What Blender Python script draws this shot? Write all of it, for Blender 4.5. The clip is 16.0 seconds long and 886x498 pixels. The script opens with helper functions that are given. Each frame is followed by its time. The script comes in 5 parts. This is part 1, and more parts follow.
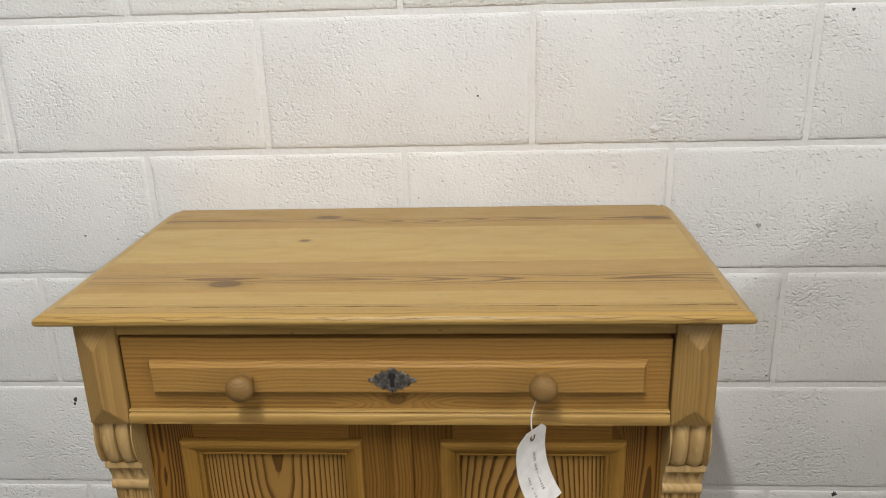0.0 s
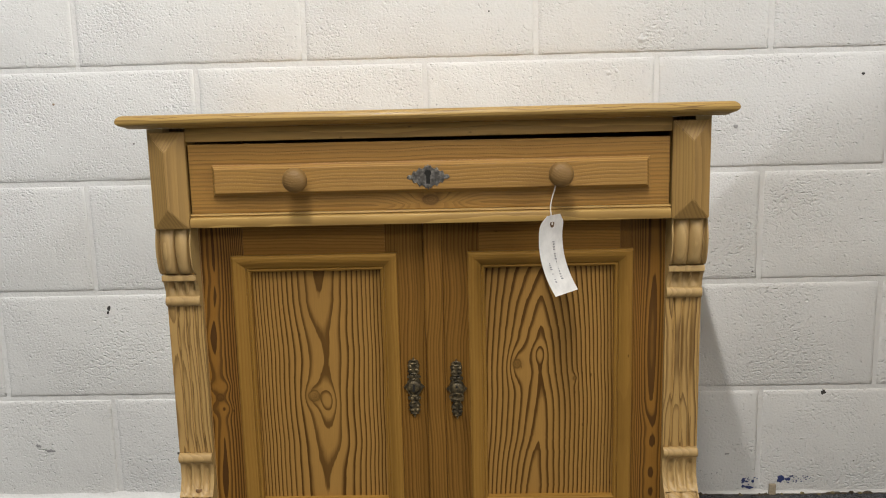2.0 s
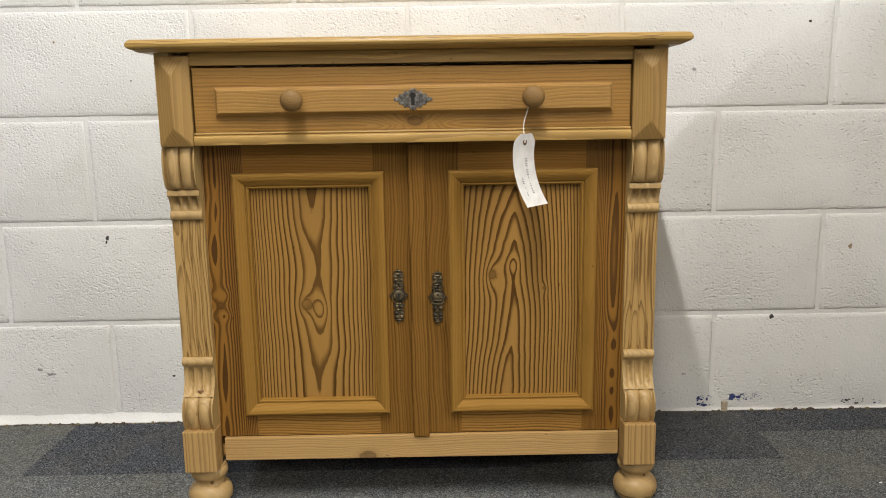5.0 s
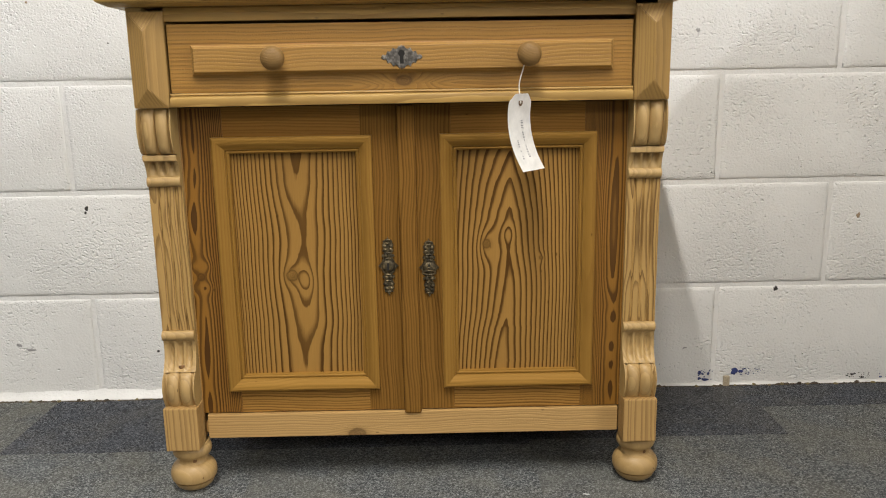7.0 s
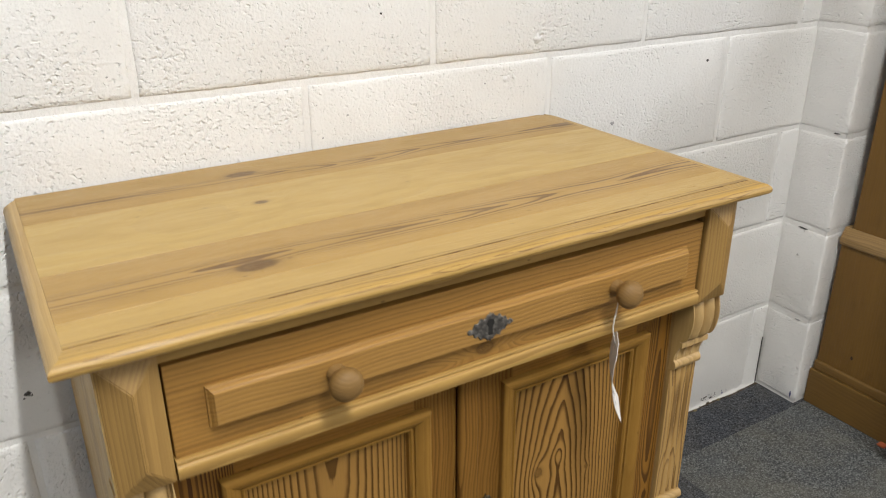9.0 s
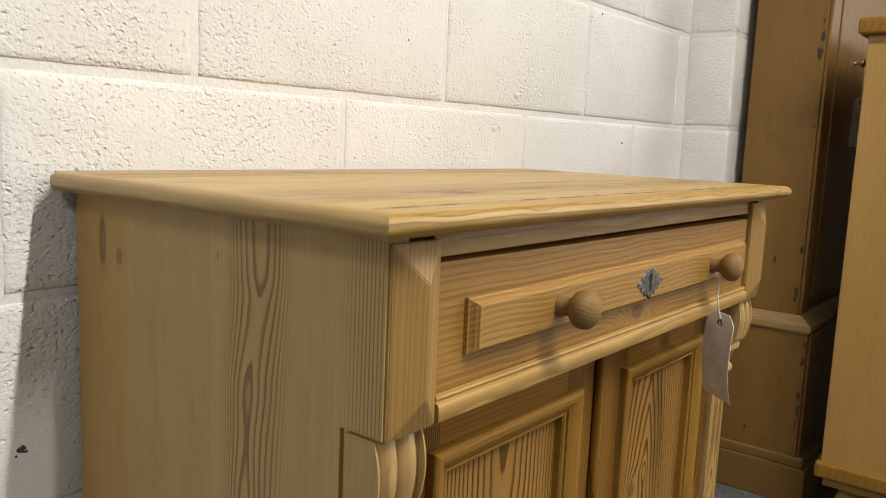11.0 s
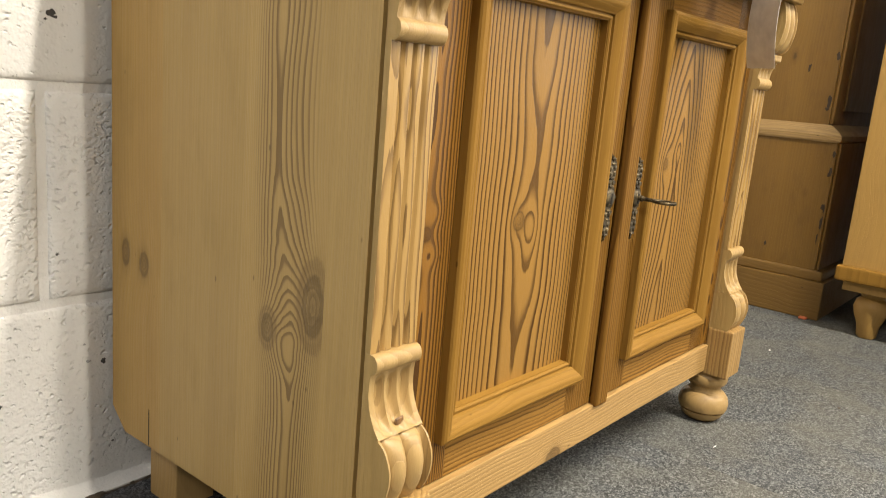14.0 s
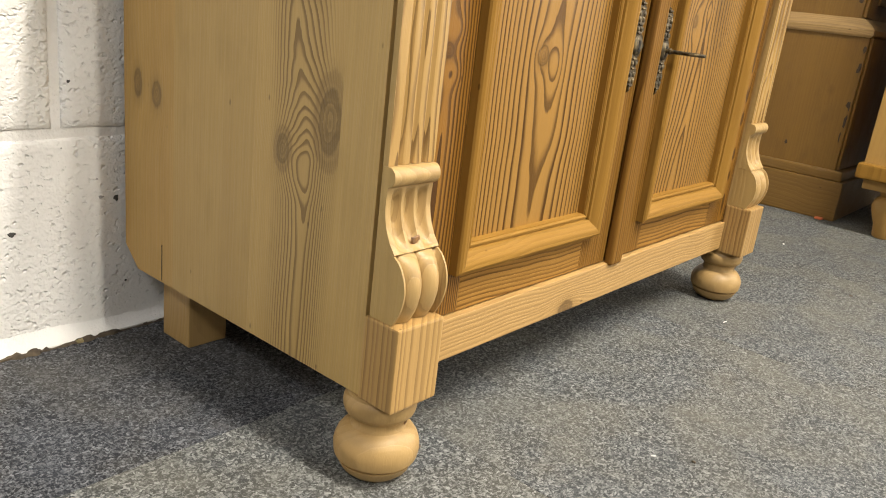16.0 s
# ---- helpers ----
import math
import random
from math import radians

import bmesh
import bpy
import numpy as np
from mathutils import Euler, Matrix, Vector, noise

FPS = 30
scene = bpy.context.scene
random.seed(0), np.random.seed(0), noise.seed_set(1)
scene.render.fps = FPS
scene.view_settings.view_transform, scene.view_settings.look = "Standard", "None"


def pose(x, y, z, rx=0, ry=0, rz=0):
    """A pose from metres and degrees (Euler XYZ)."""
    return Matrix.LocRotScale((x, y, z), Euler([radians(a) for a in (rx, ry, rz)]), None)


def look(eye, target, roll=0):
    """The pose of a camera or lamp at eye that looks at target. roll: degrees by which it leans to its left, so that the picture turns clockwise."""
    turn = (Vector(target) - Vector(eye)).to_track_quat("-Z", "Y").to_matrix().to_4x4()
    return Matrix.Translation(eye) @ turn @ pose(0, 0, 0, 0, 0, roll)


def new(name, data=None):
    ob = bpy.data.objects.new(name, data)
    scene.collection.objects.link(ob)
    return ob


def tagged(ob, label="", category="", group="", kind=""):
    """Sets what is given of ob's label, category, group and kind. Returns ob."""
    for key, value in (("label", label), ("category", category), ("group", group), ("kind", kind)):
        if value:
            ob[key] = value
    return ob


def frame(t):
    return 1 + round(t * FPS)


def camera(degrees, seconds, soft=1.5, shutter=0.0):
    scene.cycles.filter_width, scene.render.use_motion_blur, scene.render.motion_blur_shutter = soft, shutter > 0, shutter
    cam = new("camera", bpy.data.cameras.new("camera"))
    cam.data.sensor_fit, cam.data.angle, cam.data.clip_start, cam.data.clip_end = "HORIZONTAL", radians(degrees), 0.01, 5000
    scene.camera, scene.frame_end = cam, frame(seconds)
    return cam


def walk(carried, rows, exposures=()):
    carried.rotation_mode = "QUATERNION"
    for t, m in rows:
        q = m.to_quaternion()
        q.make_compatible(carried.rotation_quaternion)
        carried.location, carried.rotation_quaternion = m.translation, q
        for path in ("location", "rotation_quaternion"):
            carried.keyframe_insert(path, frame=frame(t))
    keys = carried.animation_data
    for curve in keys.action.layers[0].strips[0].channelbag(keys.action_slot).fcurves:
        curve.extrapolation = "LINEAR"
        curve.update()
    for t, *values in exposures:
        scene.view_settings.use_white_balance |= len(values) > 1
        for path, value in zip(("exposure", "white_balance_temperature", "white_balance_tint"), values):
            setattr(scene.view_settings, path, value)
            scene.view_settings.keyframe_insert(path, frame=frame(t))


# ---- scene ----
cam = camera(58.6, 16.0, soft=1.0, shutter=0.2)
PATH = [
    (0, (0.128, -1.32, 1.18), (0.01, 0.567, 0.53), -1.7),
    (0.5, (0.099, -1.383, 1.04), (-0.01, 0.548, 0.531), -1.7),
    (1, (0.087, -1.456, 0.899), (-0.005, 0.5, 0.49), -1.7),
    (1.5, (0.063, -1.518, 0.819), (-0.012, 0.451, 0.477), -1.6),
    (2, (0.056, -1.572, 0.784), (0.0, 0.402, 0.468), -1.4),
    (2.5, (0.046, -1.616, 0.764), (0.007, 0.36, 0.455), -1.3),
    (3, (0.041, -1.651, 0.747), (0.021, 0.324, 0.428), -1.2),
    (3.5, (0.041, -1.68, 0.733), (0.033, 0.292, 0.404), -1.1),
    (4, (0.037, -1.695, 0.716), (0.045, 0.276, 0.379), -0.9),
    (4.2, (0.038, -1.701, 0.715), (0.048, 0.269, 0.369), -0.9),
    (6.3, (0.045, -1.707, 0.677), (0.057, 0.256, 0.293), -0.9),
    (6.5, (0.046, -1.702, 0.676), (0.06, 0.26, 0.286), -0.9),
    (7, (0.051, -1.646, 0.677), (0.068, 0.309, 0.254), -1.0),
    (7.5, (0.02, -1.526, 0.797), (0.092, 0.39, 0.23), -1.3),
    (8, (-0.098, -1.504, 1.036), (0.163, 0.345, 0.322), -1.3),
    (8.5, (-0.259, -1.352, 1.107), (0.313, 0.399, 0.33), -0.8),
    (9, (-0.436, -1.083, 1.133), (0.512, 0.492, 0.344), -0.3),
    (9.2, (-0.495, -0.994, 1.138), (0.575, 0.504, 0.357), -0.6),
    (11.3, (-0.806, -0.794, 0.8), (0.751, 0.444, 0.594), 1.8),
    (11.5, (-0.815, -0.797, 0.774), (0.729, 0.462, 0.599), 1.7),
    (12, (-0.812, -0.812, 0.721), (0.713, 0.469, 0.543), 1.8),
    (12.5, (-0.804, -0.816, 0.655), (0.718, 0.458, 0.408), 2.5),
    (13, (-0.805, -0.816, 0.604), (0.718, 0.441, 0.284), 3.5),
    (13.5, (-0.812, -0.815, 0.562), (0.71, 0.426, 0.185), 4.4),
    (14, (-0.817, -0.81, 0.493), (0.705, 0.419, 0.076), 4.9),
    (14.5, (-0.82, -0.805, 0.456), (0.699, 0.408, -0.016), 5.4),
    (15, (-0.824, -0.809, 0.429), (0.693, 0.392, -0.083), 5.6),
    (15.5, (-0.826, -0.813, 0.414), (0.678, 0.384, -0.139), 6.2),
    (16, (-0.822, -0.814, 0.409), (0.659, 0.385, -0.2), 6.8),
]
EXPOSURES = [(0.0, -0.42, 6200, 10), (1.0, -0.38, 6250, 10), (2.0, -0.28, 6280, 10), (3.5, -0.14, 6350, 10), (7.0, 0.02, 6450, 10), (8.0, -0.04, 6200, 10), (9.0, -0.12, 6200, 10),
             (11.5, -0.12, 6850, 10), (12.0, 0.12, 6950, 10), (12.5, 0.40, 7050, 10), (14.0, 0.76, 7100, 10), (16.0, 0.84, 6900, 10)]
walk(cam, [(t, look(eye, target, roll)) for t, eye, target, roll in PATH], EXPOSURES)

# ---- world and lamps ----
world = bpy.data.worlds.new("world")
scene.world = world
world.use_nodes = True
world.node_tree.nodes["Background"].inputs[0].default_value = (0.8, 0.87, 1.0, 1)
world.node_tree.nodes["Background"].inputs[1].default_value = 0.0


def area_lamp(name, x, y, z, length, width, watts, colour, along="y"):
    lamp = bpy.data.lights.new(name, "AREA")
    lamp.shape, lamp.size, lamp.size_y = "RECTANGLE", width, length
    lamp.energy, lamp.color = watts, colour
    ob = new(name, lamp)
    ob.matrix_world = pose(x, y, z, 0, 0, 0 if along == "y" else 90)
    return ob


WARM, COOL = (1.0, 0.97, 0.90), (0.97, 0.98, 1.0)
area_lamp("unseen_overhead_lamp", -0.16, -1.95, 2.90, 1.5, 0.06, 100, WARM)
# Three unseen fill lamps, added to brighten the fronts, right wall and left side.
area_lamp("unseen_overhead_lamp", -0.16, -5.2, 2.90, 1.5, 0.06, 135, WARM)
area_lamp("unseen_overhead_lamp", 2.9, -2.5, 2.90, 1.5, 0.06, 90, COOL)
area_lamp("unseen_overhead_lamp", -2.9, -1.8, 2.90, 1.5, 0.60, 46, COOL)
# Unseen lamp, added for sheen on the doors and light from the right.
east_fill = bpy.data.lights.new("unseen_east_fill", "AREA")
east_fill.shape, east_fill.size, east_fill.size_y, east_fill.energy, east_fill.color = "RECTANGLE", 2.4, 1.9, 85, (1.0, 0.97, 0.92)
new("unseen_east_fill", east_fill).matrix_world = pose(4.05, -3.0, 1.35, 90, 0, 90)


# ---- node helpers ----
class Nodes:
    """Short hand for building a material's node tree."""

    def __init__(self, name):
        self.mat = bpy.data.materials.new(name)
        self.mat.use_nodes = True
        self.tree = self.mat.node_tree
        self.bsdf = self.tree.nodes["Principled BSDF"]

    def put(self, value, socket):
        if isinstance(value, bpy.types.NodeSocket):
            self.tree.links.new(value, socket)
        else:
            socket.default_value = value

    def node(self, kind, **inputs):
        n = self.tree.nodes.new(kind)
        for key, value in inputs.items():
            self.put(value, n.inputs[key.replace("_", " ")])
        return n

    def math(self, op, a, b=None, c=None):
        n = self.tree.nodes.new("ShaderNodeMath")
        n.operation = op
        for i, value in enumerate((a, b, c)):
            if value is not None:
                self.put(value, n.inputs[i])
        return n.outputs[0]

    def add(self, a, b):
        return self.math("ADD", a, b)

    def sub(self, a, b):
        return self.math("SUBTRACT", a, b)

    def mul(self, a, b):
        return self.math("MULTIPLY", a, b)

    def coords(self, kind="Object"):
        return self.tree.nodes.new("ShaderNodeTexCoord").outputs[kind]

    def split(self, vector):
        n = self.tree.nodes.new("ShaderNodeSeparateXYZ")
        self.put(vector, n.inputs[0])
        return n.outputs[0], n.outputs[1], n.outputs[2]

    def join(self, x, y, z):
        n = self.tree.nodes.new("ShaderNodeCombineXYZ")
        for i, value in enumerate((x, y, z)):
            self.put(value, n.inputs[i])
        return n.outputs[0]

    def noise(self, vector, scale=1.0, detail=2.0, rough=0.5, warp=0.0):
        n = self.node("ShaderNodeTexNoise", Vector=vector, Scale=scale, Detail=detail, Roughness=rough, Distortion=warp)
        return n.outputs["Fac"]

    def cells(self, vector, scale, feature="F1", jitter=1.0):
        n = self.node("ShaderNodeTexVoronoi", Vector=vector, Scale=scale, Randomness=jitter)
        n.feature = feature
        return n.outputs["Distance"]

    def ramp(self, value, stops, smooth=False):
        n = self.tree.nodes.new("ShaderNodeValToRGB")
        n.color_ramp.interpolation = "EASE" if smooth else "LINEAR"
        while len(n.color_ramp.elements) < len(stops):
            n.color_ramp.elements.new(0.5)
        for e, (at, colour) in zip(n.color_ramp.elements, stops):
            e.position = at
            e.color = (*colour, 1) if isinstance(colour, tuple) else (colour, colour, colour, 1)
        self.put(value, n.inputs[0])
        return n.outputs[0]

    def span(self, value, a, b, c=0.0, d=1.0):
        n = self.tree.nodes.new("ShaderNodeMapRange")
        for i, v in enumerate((value, a, b, c, d)):
            self.put(v, n.inputs[i])
        return n.outputs[0]

    def along(self, value, keys):
        """A smooth curve through (place, height) keys, read at value."""
        keys = sorted(keys)
        p0, p1 = keys[0][0], keys[-1][0]
        h0, h1 = min(k[1] for k in keys), max(k[1] for k in keys) + 1e-6
        n = self.tree.nodes.new("ShaderNodeValToRGB")
        n.color_ramp.interpolation = "CARDINAL"
        while len(n.color_ramp.elements) < len(keys):
            n.color_ramp.elements.new(0.5)
        for e, (at, height) in zip(n.color_ramp.elements, keys):
            e.position = (at - p0) / (p1 - p0)
            level = (height - h0) / (h1 - h0)
            e.color = (level, level, level, 1)
        self.put(self.span(value, p0, p1), n.inputs[0])
        return self.add(self.mul(n.outputs[0], h1 - h0), h0)

    def mix(self, fac, a, b, blend="MIX"):
        n = self.tree.nodes.new("ShaderNodeMix")
        n.data_type, n.blend_type = "RGBA", blend
        self.put(fac, n.inputs[0])
        for value, i in ((a, 6), (b, 7)):
            self.put((*value, 1) if isinstance(value, tuple) else value, n.inputs[i])
        return n.outputs[2]

    def chance(self):
        return self.tree.nodes.new("ShaderNodeObjectInfo").outputs["Random"]

    def bump(self, height, distance, strength=1.0, normal=None):
        n = self.node("ShaderNodeBump", Height=height, Distance=distance, Strength=strength)
        if normal is not None:
            self.put(normal, n.inputs["Normal"])
        return n.outputs[0]

    def finish(self, colour, rough, normal=None, metal=0.0, spec=0.5):
        self.put((*colour, 1) if isinstance(colour, tuple) else colour, self.bsdf.inputs["Base Color"])
        self.put(rough, self.bsdf.inputs["Roughness"])
        self.put(metal, self.bsdf.inputs["Metallic"])
        self.put(spec, self.bsdf.inputs["Specular IOR Level"])
        if normal is not None:
            self.put(normal, self.bsdf.inputs["Normal"])
        return self.mat


def pine(name, grain, pith, spacing, light, dark, contrast=1.0, wander=0.004, drift=0.02, slope=0.0, knots=(),
         seed=0.0, rough=0.46, vary=0.0, late=0.5, fibre=0.16, pull=1.0, tone=0.22, reach=0.0, mottle=1.0, heart_light=0.3, band=11.0, gloss=0.40, flames=(), rim=0.0, figure=None):
    """Sawn pine. The year rings are circles round a pith that runs along the grain and wanders; knots push them aside.
    pith: its place in the two axes across the grain; knots: (place, radius, stretch); reach: half width within which the rings show strongly.
    figure: a flat-sawn figure in place of the pith: (heart line along the grain, year at the heart line along the grain, years per metre and per square metre
    to either side, half width within which the figure holds, bulges (across, along, half widths, years))."""
    g = Nodes(name)
    light, dark = tuple(c * k for c, k in zip(light, (0.905, 0.866, 0.690))), tuple(c * k for c, k in zip(dark, (0.71, 0.650, 0.52)))
    xyz = g.split(g.coords())
    order = {"x": (1, 2, 0), "y": (0, 2, 1), "z": (0, 1, 2), "side": (1, 0, 2)}[grain]
    a, b, v = (xyz[i] for i in order)
    if vary:
        a = g.add(a, g.mul(g.chance(), vary))
        v = g.add(v, g.mul(g.chance(), 3.7))
    wide = g.join(g.mul(a, 9.0), g.mul(b, 9.0), g.add(g.mul(v, 2.2), seed))
    sway = g.mul(g.sub(g.noise(wide, 1.0, 2.0), 0.5), wander * 4)
    line = g.join(seed * 1.7, 0.0, g.mul(v, 3.1))
    depth = g.mul(g.sub(g.noise(line, 1.0, 2.5, 0.55), 0.5), drift * 4)
    da = g.add(g.sub(a, pith[0]), sway)
    db = g.add(g.add(g.sub(b, pith[1]), depth), g.mul(v, slope))
    r = g.math("SQRT", g.add(g.mul(da, da), g.mul(db, db)))
    core = None
    for place, radius, stretch in knots:
        ka, kb, kv = (place[i] for i in order)
        across = g.add(g.math("POWER", g.math("ABSOLUTE", g.sub(a, ka)), 2.0), g.math("POWER", g.math("ABSOLUTE", g.sub(b, kb)), 2.0))
        along = g.math("POWER", g.math("ABSOLUTE", g.sub(v, kv)), 2.0)
        fall = g.add(g.mul(across, 1 / (2.2 * radius) ** 2), g.mul(along, 1 / (3.2 * radius * stretch) ** 2))
        r = g.add(r, g.mul(g.math("EXPONENT", g.mul(fall, -1.0)), radius * 1.5 * pull))
        near = g.math("SQRT", g.add(g.mul(across, 1 / radius ** 2), g.mul(along, 1 / (radius * stretch) ** 2)))
        core = near if core is None else g.math("MINIMUM", core, near)
    thin = g.join(g.mul(a, 60.0), g.mul(b, 60.0), g.mul(v, 9.0))
    ragged = g.join(g.mul(a, 420.0), g.mul(b, 420.0), g.mul(v, 40.0))
    r = g.add(r, g.mul(g.sub(g.noise(thin, 1.0, 3.0, 0.6), 0.5), spacing * 0.5))
    r = g.add(r, g.mul(g.sub(g.noise(ragged, 1.0, 2.0, 0.6), 0.5), spacing * 0.16))
    turns = g.mul(r, 1 / spacing)
    if figure:
        heart_line, years, (steep_low, crowd_low), (steep_high, crowd_high), fade, bulges = figure
        middle, level = heart_line[len(heart_line) // 2][1], sum(y for _, y in years) / len(years)
        off = g.mul(g.sub(a, middle), 1 / fade)
        hold = g.math("DIVIDE", 1.0, g.add(g.mul(off, off), 1.0))
        da = g.add(g.sub(g.sub(a, middle), g.mul(g.sub(g.along(v, heart_line), middle), hold)), g.mul(sway, 0.6))
        out = g.sub(g.math("SQRT", g.add(g.mul(da, da), 0.0025 ** 2)), 0.0025)
        low = g.math("LESS_THAN", da, 0.0)
        steep, crowd = g.add(g.mul(low, steep_low - steep_high), steep_high), g.add(g.mul(low, crowd_low - crowd_high), crowd_high)
        turns = g.add(g.add(g.mul(g.sub(g.along(v, years), level), hold), level), g.add(g.mul(out, steep), g.mul(g.mul(out, out), crowd)))
        for ka, kv, wa, wv, rise in bulges:
            ua, uv = g.mul(g.sub(a, ka), 1 / wa), g.mul(g.sub(v, kv), 1 / wv)
            turns = g.add(turns, g.mul(g.math("EXPONENT", g.mul(g.add(g.mul(ua, ua), g.mul(uv, uv)), -1.0)), rise))
        turns = g.add(turns, g.mul(g.sub(g.noise(thin, 1.0, 3.0, 0.6), 0.5), 0.26))
        turns = g.add(turns, g.mul(g.sub(g.noise(ragged, 1.0, 2.0, 0.6), 0.5), 0.12))
    else:
        turns = g.add(turns, g.mul(g.noise(g.join(g.mul(r, 14.0), 0.0, seed), 1.0, 1.0), 3.0))
        turns = g.add(turns, g.mul(g.sub(g.noise(g.join(g.mul(r, 95.0), seed, 1.0), 1.0, 1.0), 0.5), 1.8))
    saw = g.math("FRACT", turns)
    ring = g.ramp(saw, [(0.0, 0.0), (0.92 - late, 0.08), (1.12 - late, 0.62), (0.92, 1.0), (0.97, 0.9), (1.0, 0.0)])
    if figure:
        ring = g.ramp(saw, [(0.0, 0.0), (0.96 - late, 0.05), (1.12 - late, 0.5), (1.22 - late, 0.92), (0.95, 1.0), (1.0, 0.0)])
    fine = g.noise(g.join(g.mul(a, 900.0), g.mul(b, 900.0), g.mul(v, 14.0)), 1.0, 3.0, 0.65)
    broad = g.noise(g.join(g.mul(a, band), g.mul(b, band), g.add(g.mul(v, 1.3), seed + 5)), 1.0, 2.0)
    strength = g.mul(g.span(broad, 0.3, 0.7, 0.8, 1.1), contrast)
    if reach:
        strength = g.mul(strength, g.span(g.math("ABSOLUTE", da), reach, reach * 1.7, 1.0, 0.08 if figure else 0.18))
    each_year = g.noise(g.join(g.math("FLOOR", turns), seed, 0.0), 7.3, 0.0)
    strength = g.mul(strength, g.span(each_year, 0.3, 0.7, 1.12, 0.88 if figure else 0.62))
    colour = g.mix(g.mul(ring, strength), light, dark)
    colour = g.mix(g.span(each_year, 0.3, 0.7, 0.0, 0.18 * contrast * mottle), colour, tuple(0.55 * c + 0.45 * d for c, d in zip(light, dark)))
    colour = g.mix(g.mul(g.span(fine, 0.35, 0.75), fibre), colour, tuple(c * 0.5 for c in dark))
    colour = g.mix(g.span(broad, 0.25, 0.75, 0.0, 0.34 * mottle), colour, (light[0] * 0.72, light[1] * 0.66, light[2] * 0.60), "MIX")
    if vary:
        colour = g.mix(g.mul(g.chance(), tone), colour, tuple(c * 0.6 for c in light))
    for v0, half, a0, wide_at in flames:
        reach_in = g.math("MAXIMUM", g.sub(1.0, g.math("POWER", g.math("ABSOLUTE", g.mul(g.sub(v, v0), 1 / half)), 1.6)), 0.0)
        across = g.math("ABSOLUTE", g.add(g.add(g.sub(a, a0), g.mul(sway, 0.6)), g.mul(g.sub(g.noise(ragged, 1.0, 2.0), 0.5), wide_at * 0.5)))
        u = g.math("DIVIDE", across, g.add(g.mul(reach_in, wide_at), 0.00002))
        tip = g.span(g.mul(g.sub(v, v0), 1 / half), -1.0, -0.35, 0.95, 0.0)
        lens = g.math("MAXIMUM", g.ramp(u, [(0.0, 0.05), (0.62, 0.08), (0.82, 0.8), (0.96, 1.0), (1.0, 0.0)]), g.mul(tip, g.span(u, 0.9, 1.0, 1.0, 0.0)))
        colour = g.mix(g.span(u, 0.70, 0.95, 0.55, 0.0), colour, light)
        colour = g.mix(g.mul(lens, 0.9), colour, dark)
    if core is not None:
        wobble = g.add(core, g.mul(g.sub(g.noise(g.join(g.mul(a, 150.0), g.mul(b, 150.0), g.mul(v, 150.0)), 1.0, 2.0), 0.5), 0.35))
        smudge = g.noise(g.join(g.mul(a, 90.0), g.mul(b, 90.0), g.mul(v, 60.0)), 1.0, 3.0, 0.6)
        rings = g.math("FRACT", g.add(g.mul(wobble, 3.2), g.mul(fine, 0.4)))
        inner = tuple(c + (d - c) * heart_light for c, d in zip(dark, light))
        heart = g.mix(g.span(rings, 0.2, 0.9, 0.0, 0.8), tuple(c * 0.8 for c in inner), tuple(c + (d - c) * min(1.0, heart_light + 0.2) for c, d in zip(dark, light)))
        heart = g.mix(g.ramp(wobble, [(0.70, 0.0), (0.88, 0.85), (1.0, 0.0)]), heart, tuple(c * 0.6 for c in dark))
        colour = g.mix(g.span(wobble, 0.9, 1.9, 0.40, 0.0), colour, tuple(0.75 * c + 0.25 * d for c, d in zip(dark, light)))
        heart = g.mix(g.span(smudge, 0.4, 0.7, 0.0, 0.5), heart, tuple(c * 0.7 for c in dark))
        colour = g.mix(g.span(wobble, 0.75, 1.2, 0.92, 0.0), colour, heart)
        if rim:
            halo = g.ramp(g.mul(wobble, 0.4), [(0.42, 0.0), (0.47, 1.0), (0.55, 0.9), (0.62, 0.0)])
            colour = g.mix(g.mul(halo, rim), colour, dark)
    specks = g.span(g.cells(g.join(g.mul(a, 1.0), g.mul(b, 1.0), g.mul(v, 0.45)), 34.0), 0.03, 0.055, 0.55, 0.0)
    colour = g.mix(specks, colour, tuple(c * 0.5 for c in dark))
    smear = g.noise(g.join(g.mul(a, 30.0), g.mul(b, 30.0), g.add(g.mul(v, 10.0), seed)), 1.0, 4.0, 0.65)
    colour = g.mix(g.span(smear, 0.52, 0.75, 0.0, 0.22 * mottle), colour, tuple(0.4 * c + 0.5 * d for c, d in zip(light, dark)))
    relief = g.add(g.add(g.mul(ring, -0.5), g.mul(fine, 0.6)), g.mul(smear, 0.8))
    normal = g.bump(relief, 0.0008, 0.5)
    return g.finish(colour, g.add(g.span(fine, 0.3, 0.8, rough - 0.05, rough + 0.1), g.span(smear, 0.3, 0.7, -0.04, 0.08)), normal, spec=gloss)


